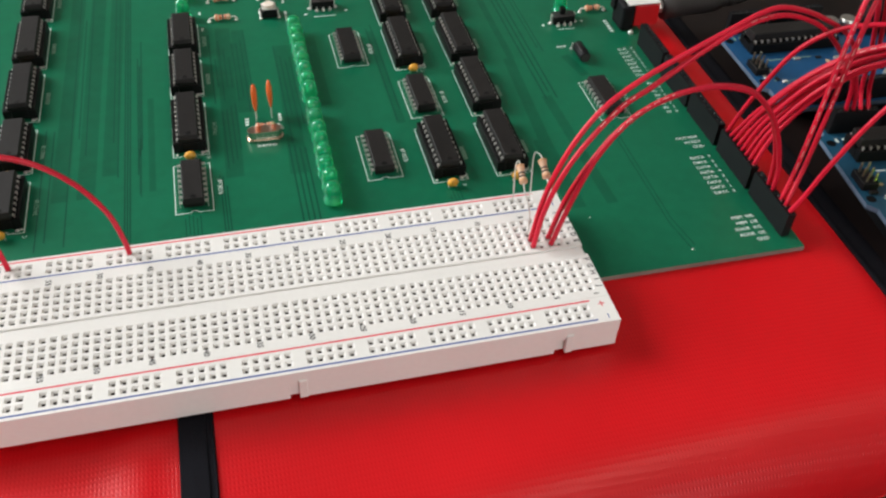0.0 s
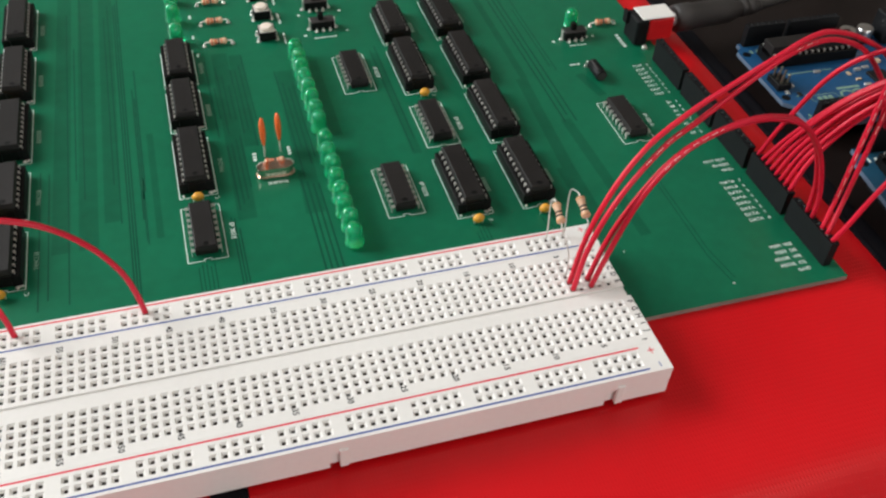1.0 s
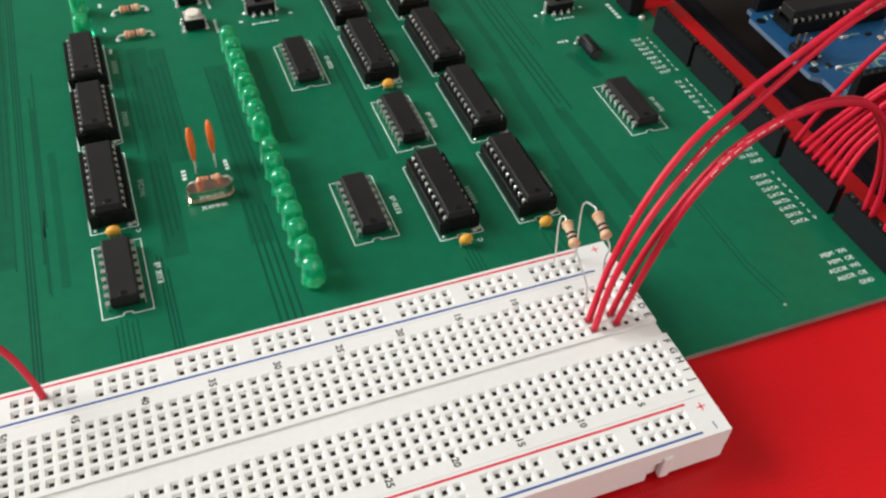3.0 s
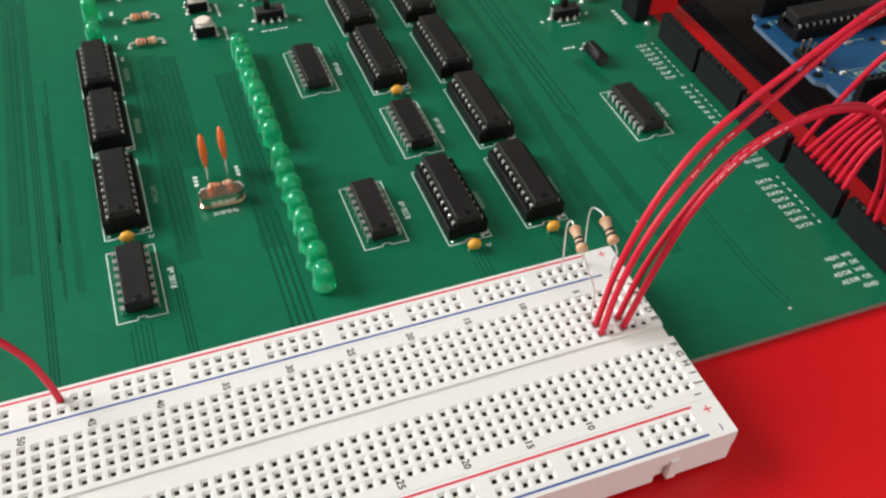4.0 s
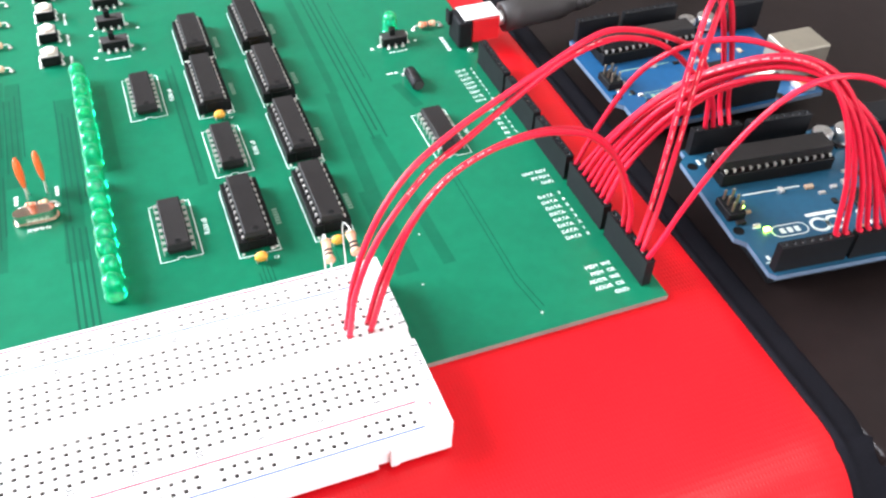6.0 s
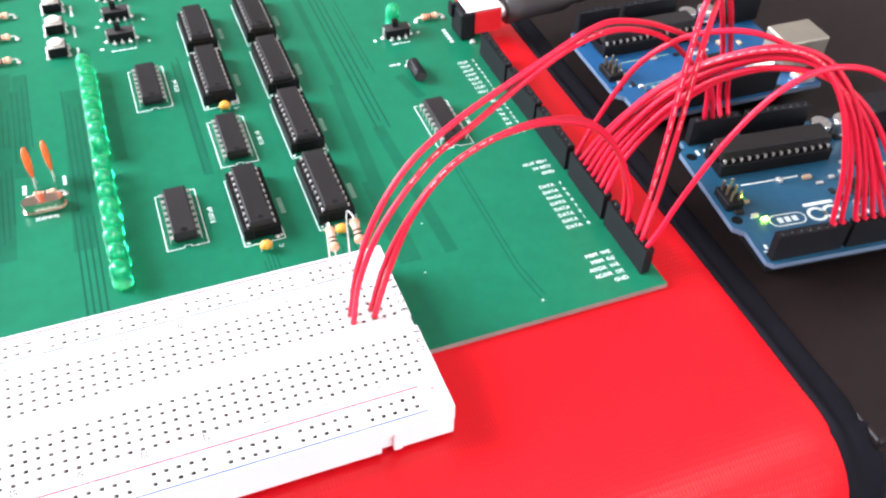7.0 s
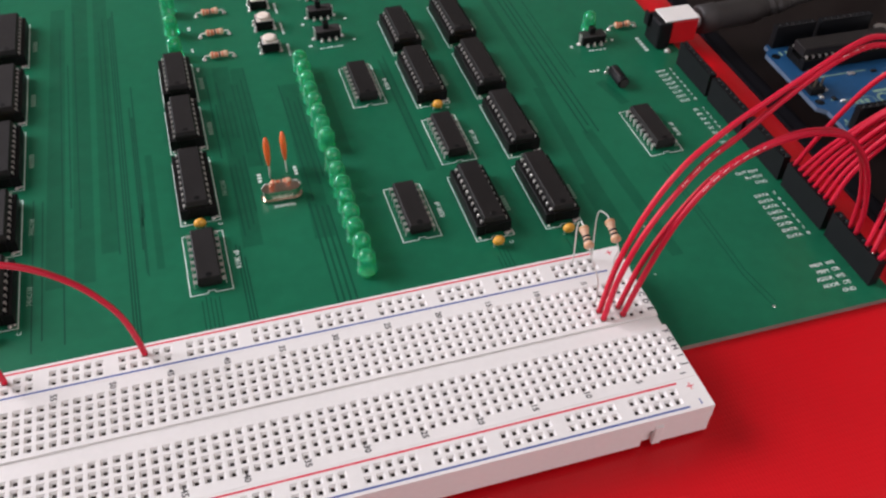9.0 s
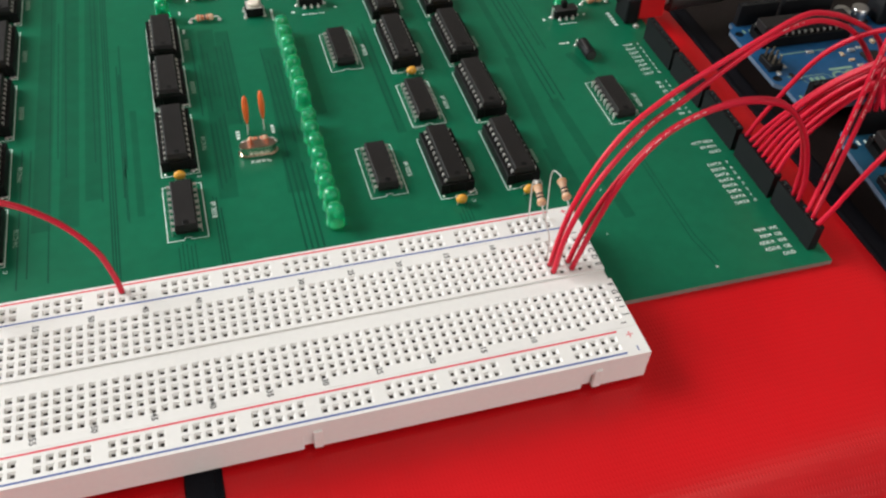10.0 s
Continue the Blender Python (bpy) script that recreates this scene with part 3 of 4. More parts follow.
track_bundle(-68.6, -62.0, 4, 76, 141, 16, 0.55)
track_bundle(-33, -29, 2, 70, 150, 40)
track_bundle(-24.5, -20, 4, 27, 43, 3, 0.3)
track_bundle(-4, 1, 3, 27, 42, 3, 0.3)
track_bundle(20.6, 26.6, 3, 84, 175, 6, 0.6)
track_bundle(28, 31, 2, 112, 178, 20, 0.4)
for x, y in ((39.4, 2.8), (40.8, 4.6)):
    strip(bm, x, y, x - 2.0, y + 12, 0.3, h=0.006)
    strip(bm, x - 2.0, y + 12, x - 2.0, y + 60, 0.3, h=0.006)
tagged(part("etched_track", bm, M_TRACE, pcb, "darker green tracks under the solder mask"), kind="stuff")
bm = bmesh.new()
for x0, y0, x1, y1, w in ((-139, 60, -137.5, 205, 5.0), (-131.5, 60, -129.6, 240, 5.4), (-124.6, 70, -122.4, 240, 4.8), (-112, 60, -112, 110, 2.0), (-87.2, 62, -85.2, 152, 5.5), (-81.2, 96, -79.8, 150, 4.6),
                          (-67.6, 60, -64.4, 136, 5.6), (-54, 95, -54, 140, 4.0), (24, 27, 22.2, 86, 3.6), (12.4, 27, 12.4, 62, 6.0), (13.4, 62, 15.8, 112, 4.0), (17.0, 112, 17.0, 190, 2.6), (-31, 80, -31, 140, 3.0), (40.4, 96, 37.2, 110, 3.4)):
    strip(bm, x0, y0, x1, y1, w, h=0.003)
tagged(part("mask_band", bm, M_BAND, pcb, "darker bands in the green solder mask"), kind="stuff")
for x, y, r in ((39.4, 2.8, 0.42), (14.5, 22, 0.3), (20, 40, 0.3)):
    b_ = bmesh.new()
    lathe(b_, [(r, 1.6), (r, 1.66), (r * 0.5, 1.67)], x, y, 0, seg=10)
    part("via", b_, M_TIN, pcb, "tinned plated through-hole")

# ---- printing on the green board ----


def printed_text(txt, x, y, size=1.8, rz=0, align="RIGHT"):
    letters("board_print", txt, x, y, 1.615, size, M_SILK, pcb, rz, align=align)


for i, t_ in enumerate(("MEM  WE", "MEM  OE", "ADDR  WE", "ADDR  OE", "GND")):
    printed_text(t_, 64.2, 12.9 - 2.54 * i)
for i in range(8):
    printed_text("DATA   %d" % (7 - i), 64.3, 42.7 - 2.54 * i)
for i, t_ in enumerate(("OUT RDY", "IN RDY", "GND")):
    printed_text(t_, 64.7, 53.4 - 2.54 * i)


for i in range(8):
    printed_text("OUT   %d" % (7 - i), 64.5, 110.0 - 2.54 * i)
    printed_text("IN   %d" % (7 - i), 64.5, 86.5 - 2.54 * i)
for x, y, w, h in ((-92.6, 179.5, 1.3, 2.6), (-92.6, 165.0, 1.3, 2.6), (-92.2, 152.5, 1.3, 2.6), (-60.3, 157, 1.2, 8), (-60.3, 171.5, 1.2, 8), (-60.3, 186, 1.2, 8),
                   (-36.8, 157.6, 1.4, 1.4), (-52.6, 157.0, 1.6, 1.6), (-45.6, 154.6, 8.5, 0.9), (-36.8, 172.4, 1.4, 1.4), (-52.6, 172.0, 1.6, 1.6), (-45.6, 169.2, 8.5, 0.9),
                   (36.6, 132.4, 1.8, 1.8), (44.6, 128.3, 6.8, 0.9), (52.6, 133.0, 1.6, 1.6), (38.2, 116.2, 4.0, 1.3), (-81.0, 90.2, 1.6, 4.4), (-70.0, 91.0, 1.6, 4.4)):
    b_ = bmesh.new()
    n_ = max(1, int(round(w / 1.25)))
    m_ = max(1, int(round(h / 1.4)))
    for i in range(n_):
        for j in range(m_):
            xa, yy = x - w / 2 + w * i / n_, y - h / 2 + h * (j + 0.5) / m_
            strip(b_, xa, yy, xa + w / n_ * rnd.uniform(0.55, 0.8), yy, h / m_ * rnd.uniform(0.6, 0.85))
    part("board_print", b_, M_SILK, pcb, "illegible white print bars")
letters("board_print", "X4MHz", -76.0, 76.3, 1.615, 2.0, M_SILK, pcb, 0)
b_ = bmesh.new()
for k in range(5):
    strip(b_, 61.4, 123.0 + 1.9 * k, 61.4, 124.3 + 1.9 * k, 1.4)
part("board_print", b_, M_SILK, pcb, "illegible white print bars")
for x, y in ((-18.3, 44.4), (-94.6, 73.6), (-147.6, 46.6), (-17.0, 109.6)):
    letters("board_print", "C", x, y, 1.615, 1.7, M_SILK, pcb, 90)


# ---- lamps and small parts ----
def led(label="green round lens lamp standing on the board", group="row of green lamps"):
    ob = thing("led", 0, 0, 0, label, "LED", group)
    b_ = bmesh.new()
    lathe(b_, [(2.4, 0.6), (2.9, 0.65), (2.9, 1.5), (2.55, 1.7), (2.5, 5.6), (2.42, 6.4), (2.15, 7.1), (1.7, 7.65), (1.1, 8.0), (0.4, 8.15)], seg=20)
    lens = part("lens", b_, M_LED, ob)
    b_ = bmesh.new()
    box(b_, -1.1, -0.2, -0.3, 0.3, 2.4, 4.6, 0.1, 1)
    part("anode_post", b_, M_TIN, lens)
    b_ = bmesh.new()
    lathe(b_, [(0.4, 2.4), (0.4, 3.6), (0.95, 4.6)], 0.6, 0, 0, seg=8)
    part("reflector_cup", b_, M_TIN, lens)
    for s in (-1, 1):
        b_ = bmesh.new()
        box(b_, s * 1.27 - 0.25, s * 1.27 + 0.25, -0.25, 0.25, 0, 1.2)
        part("leg", b_, M_TIN, ob)
    return ob


first = led()
for i in range(16):
    m_ = pose((-58.8 - 0.05 * i + rnd.uniform(-0.12, 0.12)) * MM, (142.4 - 6.28 * i - (4.3 if i > 7 else 0)) * MM, 0, rnd.uniform(-1.5, 1.5), rnd.uniform(-2, 2), 90 + rnd.uniform(-4, 4))
    if i == 0:
        first.matrix_basis = m_
    else:
        copy_thing(first, m_)
for y in (161.5, 176.2, 190.9, 205.6):
    tagged(copy_thing(first, pose(-98.6 * MM, y * MM, 0.4 * MM, 0, 0, 80)), group="status lamps beside the resistors")
power_led = copy_thing(first, pose(44.4 * MM, 137.4 * MM, 2.0 * MM, 0, 0, 0))
tagged(power_led, "green round lens lamp standing beside the power switch", group="power inlet parts")


def banded_resistor(label, body_mat, bands, group, stand=0.0):
    """An axial resistor along x, lying above the board."""
    ob = thing("resistor", 0, 0, 0, label, "resistor", group)
    b_ = bmesh.new()
    lathe(b_, [(0.45, -3.2), (1.0, -2.9), (1.2, -2.4), (1.15, -1.7), (0.92, -1.3), (0.92, 1.3), (1.15, 1.7), (1.2, 2.4), (1.0, 2.9), (0.45, 3.2)], 0, 0, 1.5 + stand, seg=12, axis="x")
    body = part("body", b_, body_mat, ob)
    for xb, mat in bands:
        b_ = bmesh.new()
        r = 1.24 if abs(xb) > 1.6 else 0.97
        lathe(b_, [(r, xb - 0.28), (r, xb + 0.28)], 0, 0, 1.5 + stand, seg=12, axis="x")
        part("band", b_, mat, body)
    return ob


M_BANDBLACK = material("band_black", (0.02, 0.018, 0.018), 0.5, scale=300)
M_PALEBAND = material("band_pale_orange", (0.62, 0.33, 0.17), 0.45, scale=300)
M_BANDCORAL = material("band_coral", (0.65, 0.16, 0.07), 0.45, scale=300)


def lying_resistor(x, y, group, label):
    ob = banded_resistor(label, M_BEIGE, [(-2.3, M_BANDCORAL), (-1.2, M_BANDRED), (-0.65, M_BANDRED), (0.15, M_BANDBLACK), (1.2, M_BANDCORAL)], group)
    for s in (-1, 1):
        b_ = bmesh.new()
        tube(b_, [(s * 3.1, 0, 1.5), (s * 4.3, 0, 1.5), (s * 5.0, 0, 1.1), (s * 5.1, 0, 0)], 0.3, 6, n=4)
        part("lead", b_, M_TIN, ob)
        b_ = bmesh.new()
        lathe(b_, [(0.9, 0), (0.75, 0.35), (0.4, 0.8)], s * 5.1, 0, 0, seg=8)
        part("solder_joint", b_, M_TIN, ob)
    ob.matrix_basis = pose(x * MM, y * MM, 0, 0, 0, 0)
    return ob


res = lying_resistor(-84.4, 157.9, "resistors of the status lamps", "beige resistor with orange bands lying on the green board")
for y in (172.7, 187.4, 202.1):
    copy_thing(res, pose(-84.2 * MM, y * MM, 0, 0, 0, rnd.uniform(-2, 2)))
tagged(copy_thing(res, pose(59.0 * MM, 139.5 * MM, 0)), group="power inlet parts")


def push_button():
    ob = thing("push_button", 0, 0, 0, "small black push button with a white cap", "button", "column of push buttons")
    b_ = bmesh.new(); box(b_, -3, 3, -3, 3, 0.3, 3.6, 0.3); housing = part("housing", b_, M_SOCKET, ob)
    b_ = bmesh.new(); box(b_, -2.8, 2.8, -2.8, 2.8, 3.65, 3.9, 0.1, 1); part("cover_plate", b_, M_TIN, housing)
    b_ = bmesh.new(); lathe(b_, [(1.9, 3.9), (1.9, 4.1), (2.3, 4.2), (2.3, 4.7), (1.9, 5.1)], seg=16); part("cap", b_, M_CAP, housing, "cream-white round cap")
    for sx in (-1, 1):
        for sy in (-1, 1):
            b_ = bmesh.new()
            tube(b_, [(sx * 3.0, sy * 2.25, 1.6), (sx * 3.5, sy * 2.25, 1.2), (sx * 3.3, sy * 2.25, 0)], 0.38, 6, n=3)
            lathe(b_, [(0.95, 0), (0.7, 0.4)], sx * 3.3, sy * 2.25, 0, seg=8)
            part("leg", b_, M_TIN, ob)
    return ob


pb = push_button()
pb.matrix_basis = pose(-66.6 * MM, 159.2 * MM, 0)
for y in (174.2, 189.0, 203.8):
    copy_thing(pb, pose(-66.4 * MM, y * MM, 0))


def slide_switch(label, group):
    ob = thing("slide_switch", 0, 0, 0, label, "switch", group)
    b_ = bmesh.new(); box(b_, -4.3, 4.3, -2.1, 2.1, 0.5, 3.5, 0.2, 1); part("housing", b_, M_SOCKET, ob)
    b_ = bmesh.new()
    box(b_, -4.4, 4.4, -2.2, 2.2, 3.55, 3.85, 0.1, 1)
    part("top_plate", b_, M_GREYCABLE, ob)
    b_ = bmesh.new(); box(b_, -1.6, 0.4, -1.0, 1.0, 3.9, 6.6, 0.25, 1); part("lever", b_, M_SOCKET, ob)
    for x in (-2.54, 0, 2.54):
        b_ = bmesh.new()
        box(b_, x - 0.3, x + 0.3, -2.5, -2.2, 0, 1.4)
        lathe(b_, [(0.85, 0), (0.5, 0.7)], x, -2.35, 0, seg=8)
        part("pin", b_, M_TIN, ob)
    for s in (-1, 1):
        b_ = bmesh.new()
        box(b_, s * 4.6 - 0.25, s * 4.6 + 0.25, -0.7, 0.7, 0, 3.8)
        lathe(b_, [(1.1, 0), (0.6, 0.5)], s * 4.9, 0, 0, seg=8)
        part("tab", b_, M_TIN, ob)
    return ob


sw = slide_switch("small black slide switch with a metal top", "column of slide switches")
sw.matrix_basis = pose(-45.7 * MM, 161.2 * MM, 0)
for y in (176.0, 190.8, 205.5):
    copy_thing(sw, pose(-45.6 * MM, y * MM, 0))
tagged(copy_thing(sw, pose(44.4 * MM, 133.2 * MM, 0)), "small black slide switch beside the power lamp", group="power inlet parts")

# quartz crystal lying by its capacitors
xt = thing("quartz_crystal", -76.2, 80.2, 0, "flat metal-cased quartz crystal standing on the board", "crystal")
b_ = bmesh.new()
pts = [(4.0 * math.cos(a) * 0.55 + (3.3 if math.cos(a) > 0 else -3.3), 1.95 * math.sin(a)) for a in [2 * math.pi * k / 20 + 0.05 for k in range(20)]]
prism(b_, pts, 0.9, 3.7)
part("can", b_, M_QUARTZ, xt)
b_ = bmesh.new()
prism(b_, [(x * 1.1, y * 1.2) for x, y in pts], 0.35, 0.85)
part("base_flange", b_, M_QUARTZ, xt)
for s in (-1, 1):
    b_ = bmesh.new()
    lathe(b_, [(0.9, 0), (0.4, 0.6)], s * 2.44, 0, 0, seg=8)
    part("pin", b_, M_TIN, xt)
small = lying_resistor(-75.6, 84.9, "parts of the clock crystal", "beige resistor with coral bands behind the quartz crystal")


def disc_capacitor(x, y, lean):
    ob = thing("ceramic_capacitor", x, y, 0, "orange ceramic capacitor standing on two wire legs", "capacitor", "orange capacitors by the crystal", 80 + lean)
    b_ = bmesh.new()
    rings = [(0.25, 0.4, 3.4), (0.7, 1.1, 4.4), (1.15, 1.75, 6.6), (1.3, 2.0, 9.2), (1.2, 1.85, 11.6), (0.8, 1.2, 13.3), (0.2, 0.35, 13.9)]
    seg, last = 12, None
    for ry, rx, z in rings:
        ring = [b_.verts.new((rx * math.cos(2 * math.pi * k / seg) * MM, ry * 0.75 * math.sin(2 * math.pi * k / seg) * MM, z * MM)) for k in range(seg)]
        if last:
            for k in range(seg):
                b_.faces.new((last[k], last[(k + 1) % seg], ring[(k + 1) % seg], ring[k])).smooth = True
        else:
            b_.faces.new(ring[::-1])
        last = ring
    b_.faces.new(last)
    part("disc", b_, M_ORANGE, ob)
    for s in (-1, 1):
        b_ = bmesh.new()
        tube(b_, [(s * 0.35, 0, 3.9), (s * 0.7, 0, 2.2), (s * 1.27, 0, 0)], 0.26, 6, n=4)
        part("leg", b_, M_TIN, ob)
    return ob


disc_capacitor(-77.9, 90.8, 0)
disc_capacitor(-72.8, 92.3, 8)


def yellow_capacitor(x, y, rz=0):
    ob = thing("dipped_capacitor", x, y, 0, "small yellow dipped capacitor beside a chip", "capacitor", "yellow capacitors", rz)
    b_ = bmesh.new()
    g = bmesh.ops.create_uvsphere(b_, u_segments=12, v_segments=8, radius=1.0)
    for v in g["verts"]:
        v.co = Vector((v.co.x * 1.8, v.co.y * 1.25, 1.95 + v.co.z * 1.5)) * MM
    for f in b_.faces:
        f.smooth = True
    part("bead", b_, M_YELLOW, ob)
    for s in (-1, 1):
        b_ = bmesh.new()
        tube(b_, [(s * 0.9, 0, 1.4), (s * 1.3, 0, 0.7), (s * 1.27, 0, 0)], 0.25, 6, n=3)
        part("leg", b_, M_TIN, ob)
    return ob


for x, y in ((-20.4, 109.4), (-22.4, 43.9), (-1.8, 43.4), (-100.1, 73.1), (-19.6, 142.0), (-0.2, 141.5), (-154, 46.0), (-153.6, 73.7), (-153.0, 133.6)):
    yellow_capacitor(x, y, rnd.uniform(-14, 14))

# electrolytic capacitor lying down
ec = thing("electrolytic_capacitor", 42.8, 107.6, 0, "black cylindrical capacitor lying on the green board", "capacitor")
b_ = bmesh.new()
lathe(b_, [(1.6, -4.2), (2.0, -4.0), (2.05, -3.4), (1.85, -3.1), (2.05, -2.8), (2.05, 4.3), (1.7, 4.6)], 0, 0, 2.4, seg=18, axis="y")
can_sleeve = part("sleeve", b_, M_HEADER, ec)
b_ = bmesh.new()
lathe(b_, [(1.65, -4.3), (1.5, -4.21)], 0, 0, 2.4, seg=16, axis="y")
part("end_cap", b_, M_GREYCABLE, ec)
b_ = bmesh.new()
box(b_, -1.2, -0.5, -2.6, 4.0, 3.8, 4.42, 0.1, 1)
part("stripe", b_, M_GREYCABLE, can_sleeve, "grey polarity stripe")
for s in (-1, 1):
    b_ = bmesh.new()
    tube(b_, [(s * 1.25, 4.9, 2.7), (s * 1.25, 6.2, 2.4), (s * 1.25, 6.5, 0)], 0.3, 6, n=4)
    lathe(b_, [(0.9, 0), (0.5, 0.6)], s * 1.25, 6.5, 0, seg=8)
    part("lead", b_, M_TIN, ec)


# ---- black socket headers along the board's side ----
def socket_header(n, label, group, w=2.5, h=8.5):
    """A single-row socket strip along y, its holes on top."""
    ob = thing("socket_header", 0, 0, 0, label, "header", group)
    b_ = bmesh.new()
    half = n * PITCH / 2 + 0.15
    ys_ = [-half + 0.15 + PITCH * (i + 0.5) for i in range(n)]
    perforated(b_, -w / 2, w / 2, -half, half, h, [0.0], ys_, 1.1, 0.62, 0.35, 3.0, 4.0)
    box(b_, -w / 2, w / 2, -half, half, 0.1, 4.6)
    part("housing", b_, None, ob, mats=[M_HEADER, M_PIT])
    return ob


h8 = socket_header(8, "tall black eight-way socket header at the board's edge", "headers on the green board")
for i, yc in enumerate((12.6, 35.2, 58.0, 80.4, 102.6)):
    m_ = pose(68.7 * MM, yc * MM, 0, 0, rnd.uniform(-0.6, 0.6), rnd.uniform(-0.4, 0.4))
    if i:
        copy_thing(h8, m_)
    else:
        h8.matrix_basis = m_

# ---- power jack, plug and cable ----
jack = thing("power_jack", 70, 127, 0, "black barrel power jack with a white top plate", "power jack")
b_ = bmesh.new()
box(b_, -5.8, -0.6, -4.7, 5.0, 0.2, 10.4, 0.9, 3)
box(b_, -7.0, -6.0, 2.0, 5.2, 6.0, 11.0, 0.3)
part("flange", b_, M_HEADER, jack)
b_ = bmesh.new()
box(b_, -0.55, 9.4, -4.4, 4.4, 1.7, 10.2, 0.4)
part("barrel_housing", b_, M_RED, jack, "dark red plastic housing")
b_ = bmesh.new()
box(b_, -3.6, 9.5, -4.6, 4.6, 10.65, 11.1, 0.2)
part("top_plate", b_, M_WHITE, jack, "white top plate")
b_ = bmesh.new()
lathe(b_, [(1.2, 0), (0.9, 0.8), (0.5, 1.2)], -2.0, -6.4, 0, seg=10)
part("solder_joint", b_, M_TIN, jack)
plug = thing("power_plug", 80.4, 128.0, 6.2, "dark grey rubber power plug with its cable", "plug", rz=3)
b_ = bmesh.new()
lathe(b_, [(2.6, -0.8), (2.6, 3.0)], 0, 0, 0, seg=14, axis="x")
part("metal_barrel", b_, M_TIN, plug)
b_ = bmesh.new()
lathe(b_, [(4.4, 2.0), (5.2, 2.4), (5.3, 9), (4.9, 10), (5.0, 24), (4.4, 27), (3.5, 28), (3.5, 30), (3.1, 30.2), (3.1, 31.4), (3.5, 31.6), (3.4, 33.4), (3.0, 33.6), (3.0, 35), (3.2, 35.2), (3.0, 37.2), (2.6, 37.6), (2.6, 39), (2.2, 40)], 0, 0, 0, seg=18, axis="x")
part("grip", b_, M_GREYCABLE, plug)
b_ = bmesh.new()
tube(b_, [(39, 0, 0), (55, 3, 0), (80, 14, -3), (110, 30, -7.0), (150, 42, -8.4), (215, 34, -8.6), (300, 10, -8.6)], 2.1, 10)
part("cable", b_, M_GREYCABLE, plug)


# ---- blue microcontroller boards ----
M_GLOW = bpy.data.materials.new("lit_green_lamp")
M_GLOW.use_nodes = True
pb_ = M_GLOW.node_tree.nodes["Principled BSDF"]
pb_.inputs["Base Color"].default_value = (0.3, 0.9, 0.1, 1)
pb_.inputs["Emission Color"].default_value, pb_.inputs["Emission Strength"].default_value = (0.55, 1.0, 0.06, 1), 9.0
M_CAN = material("aluminium_can", (0.75, 0.75, 0.74), 0.28, metal=1.0, vary=0.1, scale=200)
M_USB = material("nickel_shell", (0.5, 0.46, 0.37), 0.4, metal=0.9, vary=0.12, scale=120)
M_PINDARK = material("tarnished_pin", (0.3, 0.27, 0.2), 0.4, metal=0.9, vary=0.2, scale=300)
M_SMD = material("chip_ceramic", (0.45, 0.33, 0.22), 0.5, vary=0.3, scale=500, island=0.3)


M_UNOEDGE = material("bare_blue_board_edge", (0.1, 0.15, 0.22), 0.6, vary=0.2, scale=150)


